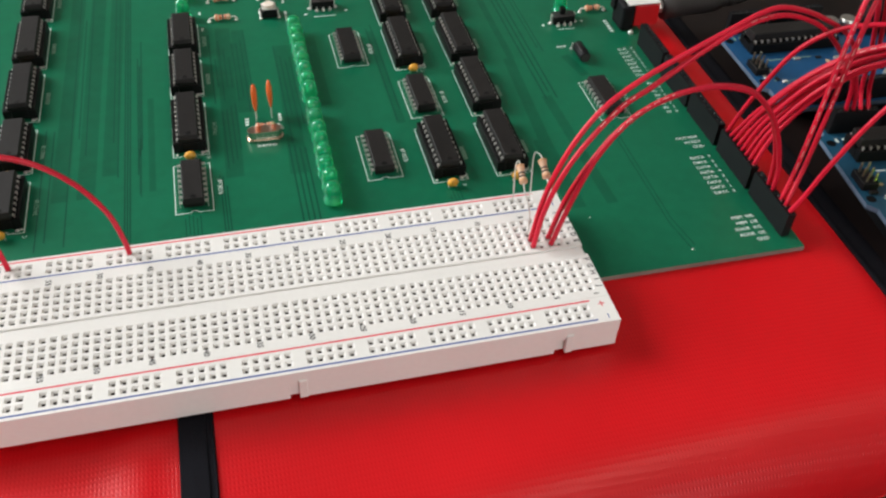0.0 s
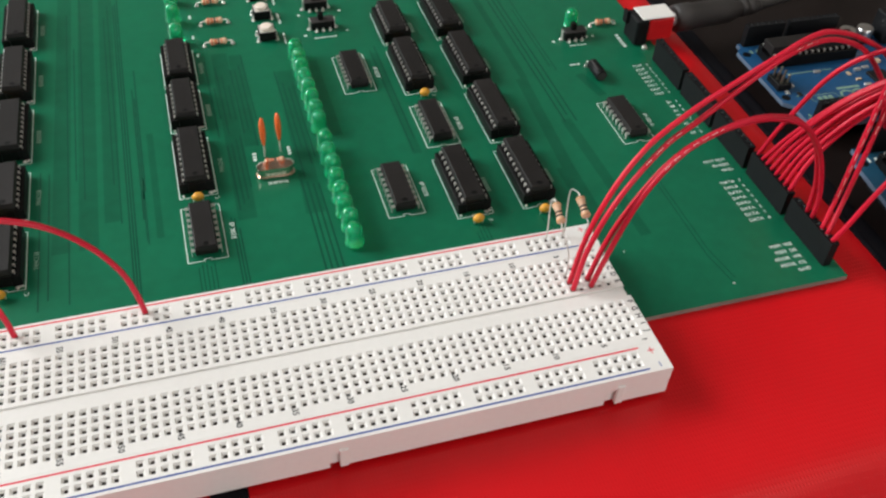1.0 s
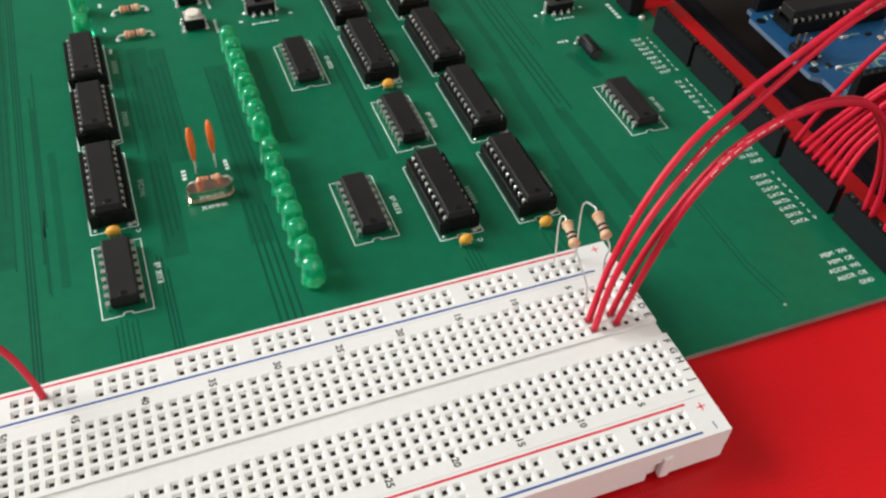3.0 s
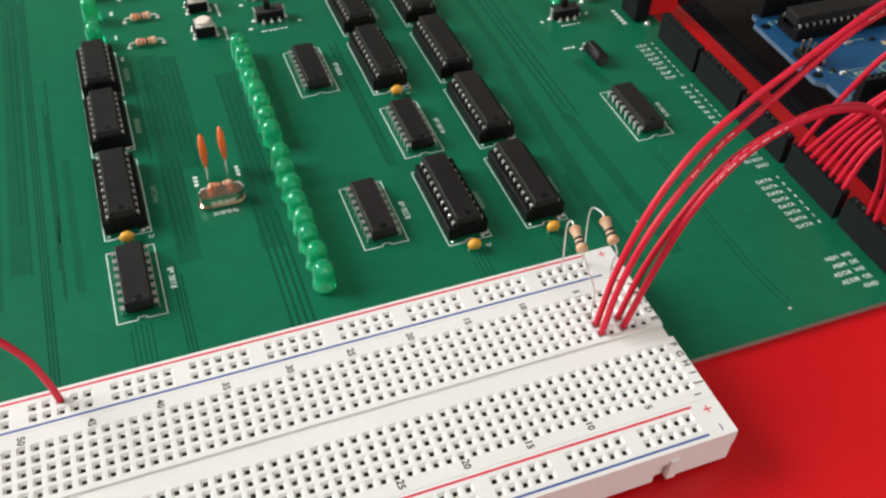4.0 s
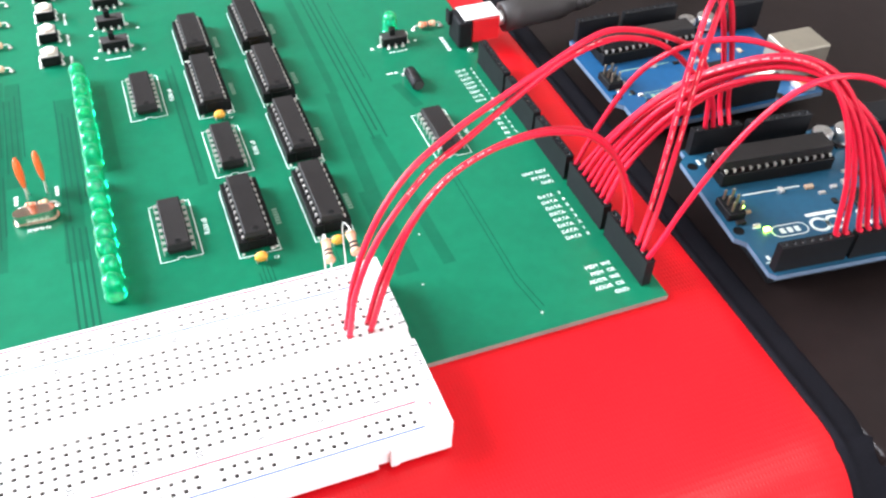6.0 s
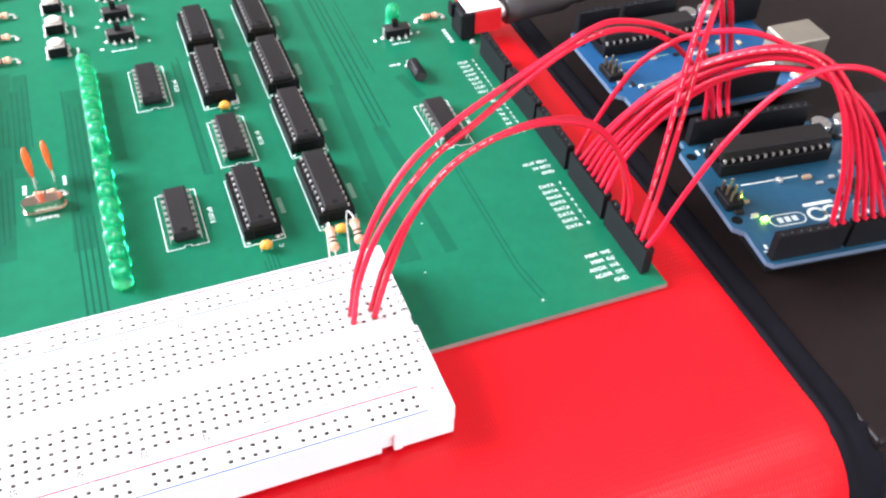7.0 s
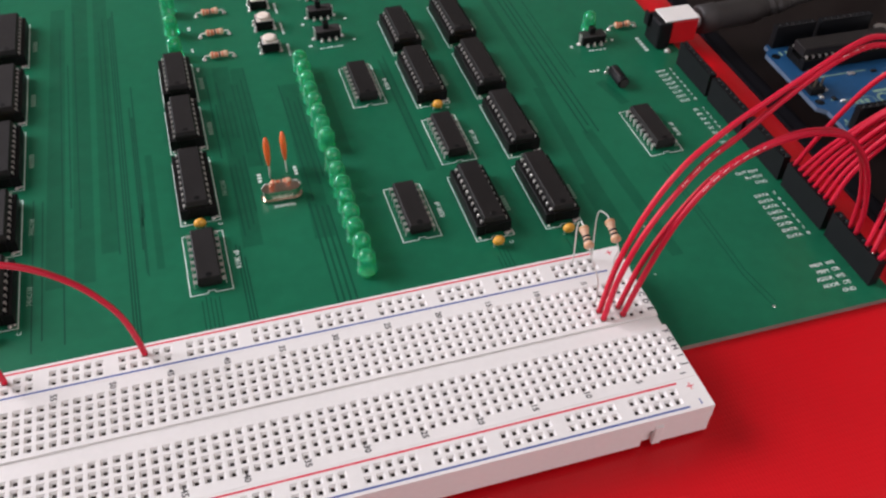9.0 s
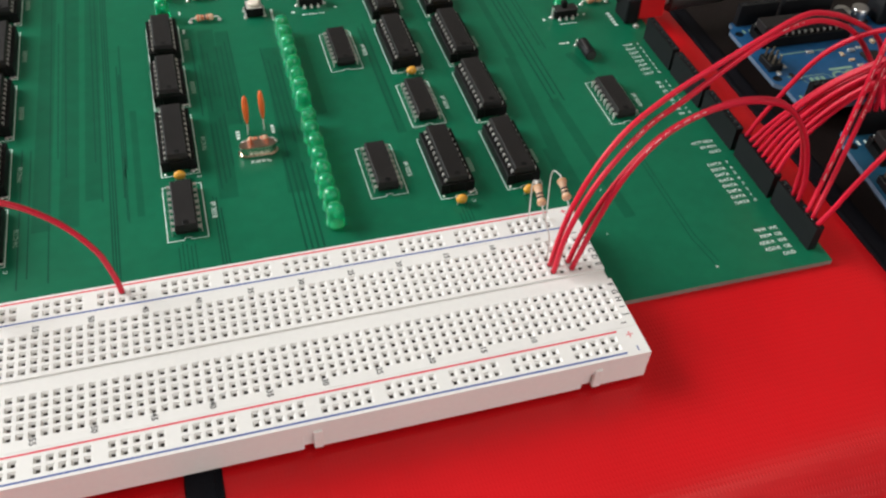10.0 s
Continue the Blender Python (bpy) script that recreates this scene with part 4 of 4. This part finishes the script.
def micro_board(x0, y0, z, theta, mask, label, lit):
    ob = thing("microcontroller_board", x0, y0, z, label, "circuit board", "microcontroller boards", 180 + theta)
    b_ = bmesh.new()
    prism(b_, [(0, 0), (66.04, 0), (66.04, 2.54), (68.58, 5.08), (68.58, 37.85), (66.04, 40.39), (66.04, 51.8), (64.5, 53.34), (0, 53.34)], -1.6, 0)
    b_.normal_update()
    for f in b_.faces:
        f.material_index = 1 if abs(f.normal.z) < 0.5 else 0
    part("board", b_, None, ob, mats=[mask, M_UNOEDGE])
    b_ = bmesh.new()
    box(b_, 7.0, 60.0, 6.0, 46.0, -1.75 + (LID - z + 1.75), -1.6, 0.3)
    part("base_plate", b_, M_HEADER, ob, "black plastic base plate")

    def header(n, xr, y):
        hb = bmesh.new()
        half = n * PITCH / 2 + 0.1
        xc = xr - (n - 1) * PITCH / 2
        perforated(hb, xc - half, xc + half, y - 1.25, y + 1.25, 8.5, [xr - PITCH * i for i in range(n)], [y], 1.1, 0.62, 0.35, 3.0, 4.0)
        box(hb, xc - half, xc + half, y - 1.25, y + 1.25, 0.05, 4.6)
        part("socket_header", hb, None, ob, mats=[M_HEADER, M_PIT])

    header(8, 63.5, 50.8)
    header(10, 41.66, 50.8)
    header(6, 63.5, 1.4)
    header(8, 45.72, 1.4)
    CY = 13.2
    # main chip in its socket
    cb = bmesh.new()
    for s in (-1, 1):
        box(cb, 27.2, 62.6, CY + s * 3.81 - 1.3, CY + s * 3.81 + 1.3, 0.2, 4.3, 0.15, 1)
    box(cb, 27.2, 62.6, CY - 2.5, CY + 2.5, 0.3, 3.2)
    part("chip_socket", cb, M_SOCKET, ob)
    cb = bmesh.new()
    box(cb, 27.5, 62.3, CY - 3.3, CY + 3.3, 4.4, 7.9, 0.35, 2)
    main = part("main_chip", cb, M_IC, ob)
    for s in (-1, 1):
        for i in range(14):
            p = new("pin", PIN_THIN)
            p.parent = main
            p.matrix_basis = pose((61.4 - PITCH * i) * MM, (CY + s * 3.5) * MM, 0.2 * MM, 0, 0, 90 * s)
    cb = bmesh.new()
    box(cb, 62.2, 67.4, 24.0, 31.8, 0.05, 2.6, 0.2, 1)
    pins_base = part("pin_header_base", cb, M_HEADER, ob)
    for ix in (63.5, 66.0):
        for iy in (25.4, 27.9, 30.5):
            cb = bmesh.new()
            box(cb, ix - 0.32, ix + 0.32, iy - 0.32, iy + 0.32, 2.6, 6.0, 0.1, 1)
            part("header_pin", cb, M_PINDARK, pins_base)
    cb = bmesh.new()
    box(cb, -6.2, 10.0, 32.0, 44.2, 0.2, 11.0, 0.5)
    part("usb_socket", cb, M_USB, ob, "nickel-plated square socket")
    cb = bmesh.new()
    box(cb, -2.0, 11.6, 3.3, 12.3, 0.2, 10.8, 0.6)
    part("power_socket", cb, M_HEADER, ob, "black power socket")
    for cx_ in (17.0, 24.6):
        cb = bmesh.new()
        box(cb, cx_ - 3.3, cx_ + 3.3, 7.0 - 3.3, 7.0 + 3.3, 0.0, 0.8, 0.2, 1)
        part("capacitor_base", cb, M_HEADER, ob)
        cb = bmesh.new()
        lathe(cb, [(3.1, 0.8), (3.1, 1.4), (2.9, 1.6), (3.1, 1.8), (3.1, 5.0), (2.8, 5.4)], cx_, 7.0, 0, seg=18)
        part("capacitor_can", cb, M_CAN, ob)
    cb = bmesh.new()
    box(cb, 2.0, 8.0, 46.4, 52.0, 0.05, 2.2, 0.2, 1)
    button = part("button_housing", cb, M_TIN, ob)
    cb = bmesh.new()
    lathe(cb, [(1.6, 2.2), (1.6, 3.4), (1.3, 3.6)], 5.0, 49.2, 0, seg=14)
    part("reset_button", cb, M_BANDCORAL, button, "red button")
    cb = bmesh.new()
    box(cb, 22.0, 29.0, 28.0, 35.0, 0.05, 1.1, 0.1, 1)
    part("interface_chip", cb, M_IC, ob)
    cb = bmesh.new()
    prism(cb, [(16.5 + 4.6 * math.cos(a) * (1.2 if abs(math.cos(a)) > 0.5 else 1), 41.0 + 2.2 * math.sin(a)) for a in [2 * math.pi * k / 16 for k in range(16)]], 0.1, 3.2)
    part("crystal", cb, M_TIN, ob)
    r2 = random.Random(int(abs(x0) * 10))
    spots = [(46.5, 23.5), (34, 31), (30, 37), (28, 41), (33, 42), (20, 22), (24, 20), (15, 30), (18, 34), (13, 24), (26, 46), (21, 47), (60.4, 29.6), (35.5, 27.0), (32.5, 34.5), (27, 24.5), (60.4, 35.0), (38, 24.0), (31, 25.5), (30.5, 45.5), (64.3, 33.2)]
    for sx_, sy_ in spots:
        cb = bmesh.new()
        l_, w_ = r2.choice([(1.0, 0.5), (1.3, 0.65), (0.65, 1.0)])
        box(cb, sx_ - l_, sx_ + l_, sy_ - w_, sy_ + w_, 0.03, r2.uniform(0.5, 1.1), 0.08, 1)
        part("surface_part", cb, r2.choice([M_SMD, M_TIN, M_TIN, M_IC]), ob)
    # white printing: outlines and bars
    cb = bmesh.new()
    for a, b in (((42, 48.4), (65, 48.4)), ((20, 48.2), (42, 48.2)), ((40, 22.6), (58, 22.6)), ((29.0, 9.6), (44, 9.6)), ((59.5, 35.6), (62.0, 35.6))):
        strip(cb, a[0], a[1], b[0], b[1], 0.5, 0.0, 0.02)
    for i in range(7):
        strip(cb, 63.5 - 2.54 * i, 46.0, 63.5 - 2.54 * i, 47.6, 0.9, 0.0, 0.02)
        strip(cb, 63.5 - 2.54 * i, 5.2, 63.5 - 2.54 * i, 7.4, 0.9, 0.0, 0.02)
    for i in range(5):
        strip(cb, 61.0 - 1.5 * i, 9.4, 60.2 - 1.5 * i, 9.4, 1.2, 0.0, 0.02)
    n_ = 28
    oval = [(52.2 + (3.2 if math.cos(a) > 0 else -3.2) + 2.1 * math.cos(a), 38.4 + 2.1 * math.sin(a)) for a in [2 * math.pi * (k + 0.5) / n_ for k in range(n_)]]
    for p, q in zip(oval, oval[1:] + oval[:1]):
        strip(cb, p[0], p[1], q[0], q[1], 0.3, 0.0, 0.02)
    for i in range(3):
        strip(cb, 54.4 - 2.2 * i - 0.75, 38.4, 54.4 - 2.2 * i + 0.75, 38.4, 2.0, 0.0, 0.02)
    for cxr in (43.0, 38.2):
        ring = [(cxr + 2.5 * math.cos(2 * math.pi * k / 20), 38.4 + 2.3 * math.sin(2 * math.pi * k / 20)) for k in range(20)]
        for p, q in zip(ring, ring[1:] + ring[:1]):
            strip(cb, p[0], p[1], q[0], q[1], 0.95, 0.0, 0.024)
    strip(cb, 36, 34.4, 45.2, 34.4, 1.2, 0.0, 0.02)
    part("silk_print", cb, M_SILK if lit else M_SILKDIM, ob, "white silkscreen shapes and bars")
    for lx, ly, on in ((58.6, 37.2, lit), (61.2, 27.3, lit)):
        cb = bmesh.new()
        box(cb, lx - 0.8, lx + 0.8, ly - 0.5, ly + 0.5, 0.03, 0.9, 0.15, 1)
        part("indicator_lamp", cb, M_GLOW if on else M_WHITE, ob, "lit green indicator lamp" if on else "")
    for hx, hy in ((66.04, 35.56), (66.04, 7.62), (15.24, 50.8)):
        cb = bmesh.new()
        lathe(cb, [(1.6, -0.1), (1.6, 0.03)], hx, hy, 0, seg=16)
        part("mounting_hole", cb, M_SOCKET, ob)
    return ob


UNO_A = (168.9, 36.0, 5.0, -6.0)
UNO_B = (168.0, 111.2, 1.9, -1.2)
micro_board(*UNO_A, M_UNO, "blue microcontroller board with two lit green lamps", True)
micro_board(*UNO_B, M_UNO2, "bright blue microcontroller board lying behind another one", False)


def on_board(u, x, y, z=8.5):
    """World place, in mm, of a point of a microcontroller board."""
    a = radians(180 + u[3])
    return (u[0] + math.cos(a) * x - math.sin(a) * y, u[1] + math.sin(a) * x + math.cos(a) * y, u[2] + z)


# ---- red jumper wires ----
def wire(pts, label="red insulated jumper wire arching between two sockets", group="red jumper wires", r=0.72, marks=()):
    """A jumper with bare tips, from socket to socket."""
    base = pts[0]
    ob = thing("jumper_wire", base[0], base[1], base[2], label, "wire", group)
    loc = [Vector(p) - Vector(base) for p in pts]
    b_ = bmesh.new()
    tube(b_, loc, r, 10, n=8)
    sleeve = part("insulation", b_, M_WIRE, ob)
    if marks:
        path = spline(loc, 24)
        # bars face up and forward: wire print plus glints painted as pale strips
        upper = Vector((-0.35, -0.55, 0.75))
        for lo, hi in marks:
            b_ = bmesh.new()
            k = int(lo * len(path))
            while k < int(hi * len(path)) - 1:
                p, d = path[k], (path[k + 1] - path[k])
                step = d.length
                d = d.normalized()
                n_ = (upper - d * upper.dot(d)).normalized()
                side = d.cross(n_)
                if (k // 2) % 3:
                    h = rnd.uniform(0.07, 0.15)
                    vs = [b_.verts.new((p + n_ * (r * 1.03) + d * u + side * w) * MM) for u, w in ((0, -h), (step * 0.55, -h), (step * 0.55, h), (0, h))]
                    b_.faces.new(vs)
                k += 1
            part("print_and_glint", b_, M_PRINTGLINT, sleeve, "illegible white print bars")
    for p, q in ((loc[0], loc[1]), (loc[-1], loc[-2])):
        b_ = bmesh.new()
        lathe(b_, [(0.32, -2.0), (0.32, 0.4)], p.x, p.y, p.z, seg=8)
        part("bare_tip", b_, M_TIN, ob)
    return ob


def arc(a, b, prof):
    """Points from a to b: prof is (fraction of the way, height)."""
    return [a] + [(a[0] + (b[0] - a[0]) * s, a[1] + (b[1] - a[1]) * s, z) for s, z in prof] + [b]


def far_pin(k):
    return on_board(UNO_A, 63.5 - PITCH * k, 1.4)


def near_pin(k):
    return on_board(UNO_A, 63.5 - PITCH * k, 50.8)


# breadboard to the far header of the lower blue board
wire(arc((-10.16, 3.81, BT), far_pin(1), [(0.021, 23), (0.077, 36.2), (0.175, 47.3), (0.263, 51.3), (0.393, 57.3), (0.504, 60.8), (0.612, 60.3), (0.72, 55.0), (0.80, 48.5), (0.89, 38), (0.975, 26)]), marks=((0.22, 0.3), (0.5, 0.56)))
wire(arc((-10.16, 6.35, BT), far_pin(2), [(0.022, 24.2), (0.071, 38.0), (0.141, 47.8), (0.237, 53.5), (0.337, 57.0), (0.455, 60.6), (0.537, 62.8), (0.612, 62.0), (0.74, 55.0), (0.88, 43.0), (0.97, 24)]))
# breadboard to the green board's side header
wire(arc((-5.08, 3.81, BT), (68.7, 14.0, 8.5), [(0.066, 25.5), (0.14, 38.2), (0.247, 47.4), (0.374, 51.5), (0.508, 52.2), (0.63, 50.5), (0.767, 45.5), (0.898, 33.8), (0.985, 18)]), marks=((0.25, 0.42),))
wire(arc((-5.08, 6.35, BT), (68.7, 16.5, 8.5), [(0.05, 22.5), (0.135, 34.5), (0.235, 43.6), (0.345, 48.2), (0.50, 50.4), (0.63, 49.5), (0.765, 45.4), (0.89, 35.5), (0.975, 21)]), marks=((0.3, 0.5),))
# steep pair from the side header to the lower blue board
wire([(68.7, 9.0, 8.5), (72.6, 12.2, 20), (75.2, 14.4, 36), (76.0, 15.1, 52), (78.2, 16.8, 65.5), (81.5, 19.4, 70.4), (86.0, 22.8, 68.6), (94.7, 29.4, 57), (107.0, 38.8, 35), (113.0, 43.5, 20), far_pin(3)], marks=((0.08, 0.4),))
wire([(68.7, 6.4, 8.5), (73.6, 10.4, 20), (77.0, 13.3, 36), (78.8, 14.8, 52), (81.3, 16.7, 64.5), (84.2, 18.9, 70.0), (88.4, 22.2, 68.6), (96.5, 28.4, 57), (108.7, 37.8, 35), (115.5, 43.0, 20), far_pin(4)], marks=((0.2, 0.35),))
wire(arc((68.7, 3.8, 8.5), near_pin(16.6), [(0.035, 15), (0.08, 25), (0.155, 38.5), (0.23, 48.6), (0.30, 55), (0.39, 59.4), (0.5, 60.2), (0.62, 57), (0.76, 48), (0.88, 34), (0.97, 17)]))
wire(arc((68.7, 44.0, 8.5), near_pin(11.6), [(0.045, 21), (0.135, 40), (0.235, 50.2), (0.34, 55.2), (0.45, 57.3), (0.56, 55.9), (0.66, 52.3), (0.77, 46.5), (0.88, 35), (0.97, 18)]))
BUNDLE = [(0.06, 19.8), (0.177, 34.5), (0.31, 45.5), (0.43, 51.5), (0.553, 55.1), (0.67, 55.3), (0.76, 51.7), (0.85, 43.1), (0.935, 28.4), (0.985, 15)]
A0, B0 = (68.7, 36.0, 8.5), near_pin(8.6)
for i, (yh, k) in enumerate(((41.4, 9.6), (38.9, 6), (36.3, 7), (33.8, 8.6), (31.2, 10.6), (28.7, 12.6), (26.2, 14.6))):
    a, b = (68.7, yh, 8.5), near_pin(k)
    own, mid = arc(a, b, BUNDLE), arc(A0, B0, BUNDLE)
    ox, oz = rnd.uniform(-1.6, 1.6), (i - 3) * -0.75 + rnd.uniform(-0.5, 0.5)
    pts = []
    for q, (p, c) in enumerate(zip(own, mid)):
        s = 0.0 if q in (0, len(own) - 1) else max(0.0, 1 - abs(q - 5.0) / 4.6) ** 0.6
        pts.append((p[0] + (c[0] + ox - p[0]) * s, p[1] + (c[1] + ox * 0.6 - p[1]) * s, p[2] + oz * s * 1.6))
    wire(pts, marks=((0.3, 0.6),) if i in (1, 4) else ())
# wires of the breadboard's far rail
wire([(-116.9, 23.3, BT), (-117.6, 23.3, 15.5), (-119.6, 23.3, 24.2), (-124.5, 23.3, 33.5), (-131, 23.3, 40.5), (-138, 23.5, 44.4), (-148, 24, 46.5), (-160, 26, 45), (-176, 31, 38), (-190, 38, 24), (-196, 44, 8), (-197, 46, 0.6)], "red insulated jumper wire rising from the breadboard's rail")
wire([(-147.4, 23.3, BT), (-148.0, 23.4, 16), (-150.0, 24, 25), (-154.5, 25, 35), (-161, 27, 42), (-172, 30, 46), (-186, 36, 42), (-199, 46, 28), (-206, 56, 10), (-207, 58, 0.6)], "red insulated jumper wire rising from the breadboard's rail")


# ---- resistors standing on the breadboard ----
def standing_resistor(hole_a, hole_b, top, low, label):
    """Body between top and low, one lead bent over to hole_a, the other down to hole_b (mm)."""
    ob = banded_resistor(label, M_BEIGE, [(-2.4, M_PALEBAND), (0.0, M_BANDBLACK), (1.05, M_BANDBLACK), (2.4, M_PALEBAND)], "resistors standing on the breadboard")
    t_, l_ = Vector(top), Vector(low)
    mid = (t_ + l_) / 2
    q = (l_ - t_).to_track_quat("X", "Z").to_matrix().to_4x4()
    ob.matrix_basis = Matrix.Translation(mid * MM) @ q @ Matrix.Translation((0, 0, -1.5 * MM))
    inv = ob.matrix_basis.inverted()
    for pts in ([t_, t_ + (t_ - l_).normalized() * 1.5 + Vector((0, 0, -0.1)), Vector((hole_a[0], hole_a[1] + 0.6, t_.z - 2.0)), Vector(hole_a) + Vector((0, 0, 4)), Vector(hole_a)],
                [l_, l_ + (l_ - t_).normalized() * 1.6 - Vector((0, 0, 0.8)), Vector((hole_b[0], hole_b[1] + 1.0, l_.z - 5)), Vector(hole_b) + Vector((0, 0, 4)), Vector(hole_b)]):
        b_ = bmesh.new()
        tube(b_, [inv @ (p * MM) / MM for p in pts], 0.21, 7, n=6)
        part("lead", b_, M_TIN, ob)
    return ob


standing_resistor((-10.2, 23.3, BT), (-10.16, 8.9, BT), (-9.9, 21.6, 24.1), (-10.4, 15.8, 22.4), "beige resistor with black bands standing on bent leads")
standing_resistor((-5.1, 23.3, BT), (-5.08, 11.4, BT), (-4.6, 19.2, 27.2), (-4.8, 13.4, 25.2), "beige resistor with black bands standing on tall leads")
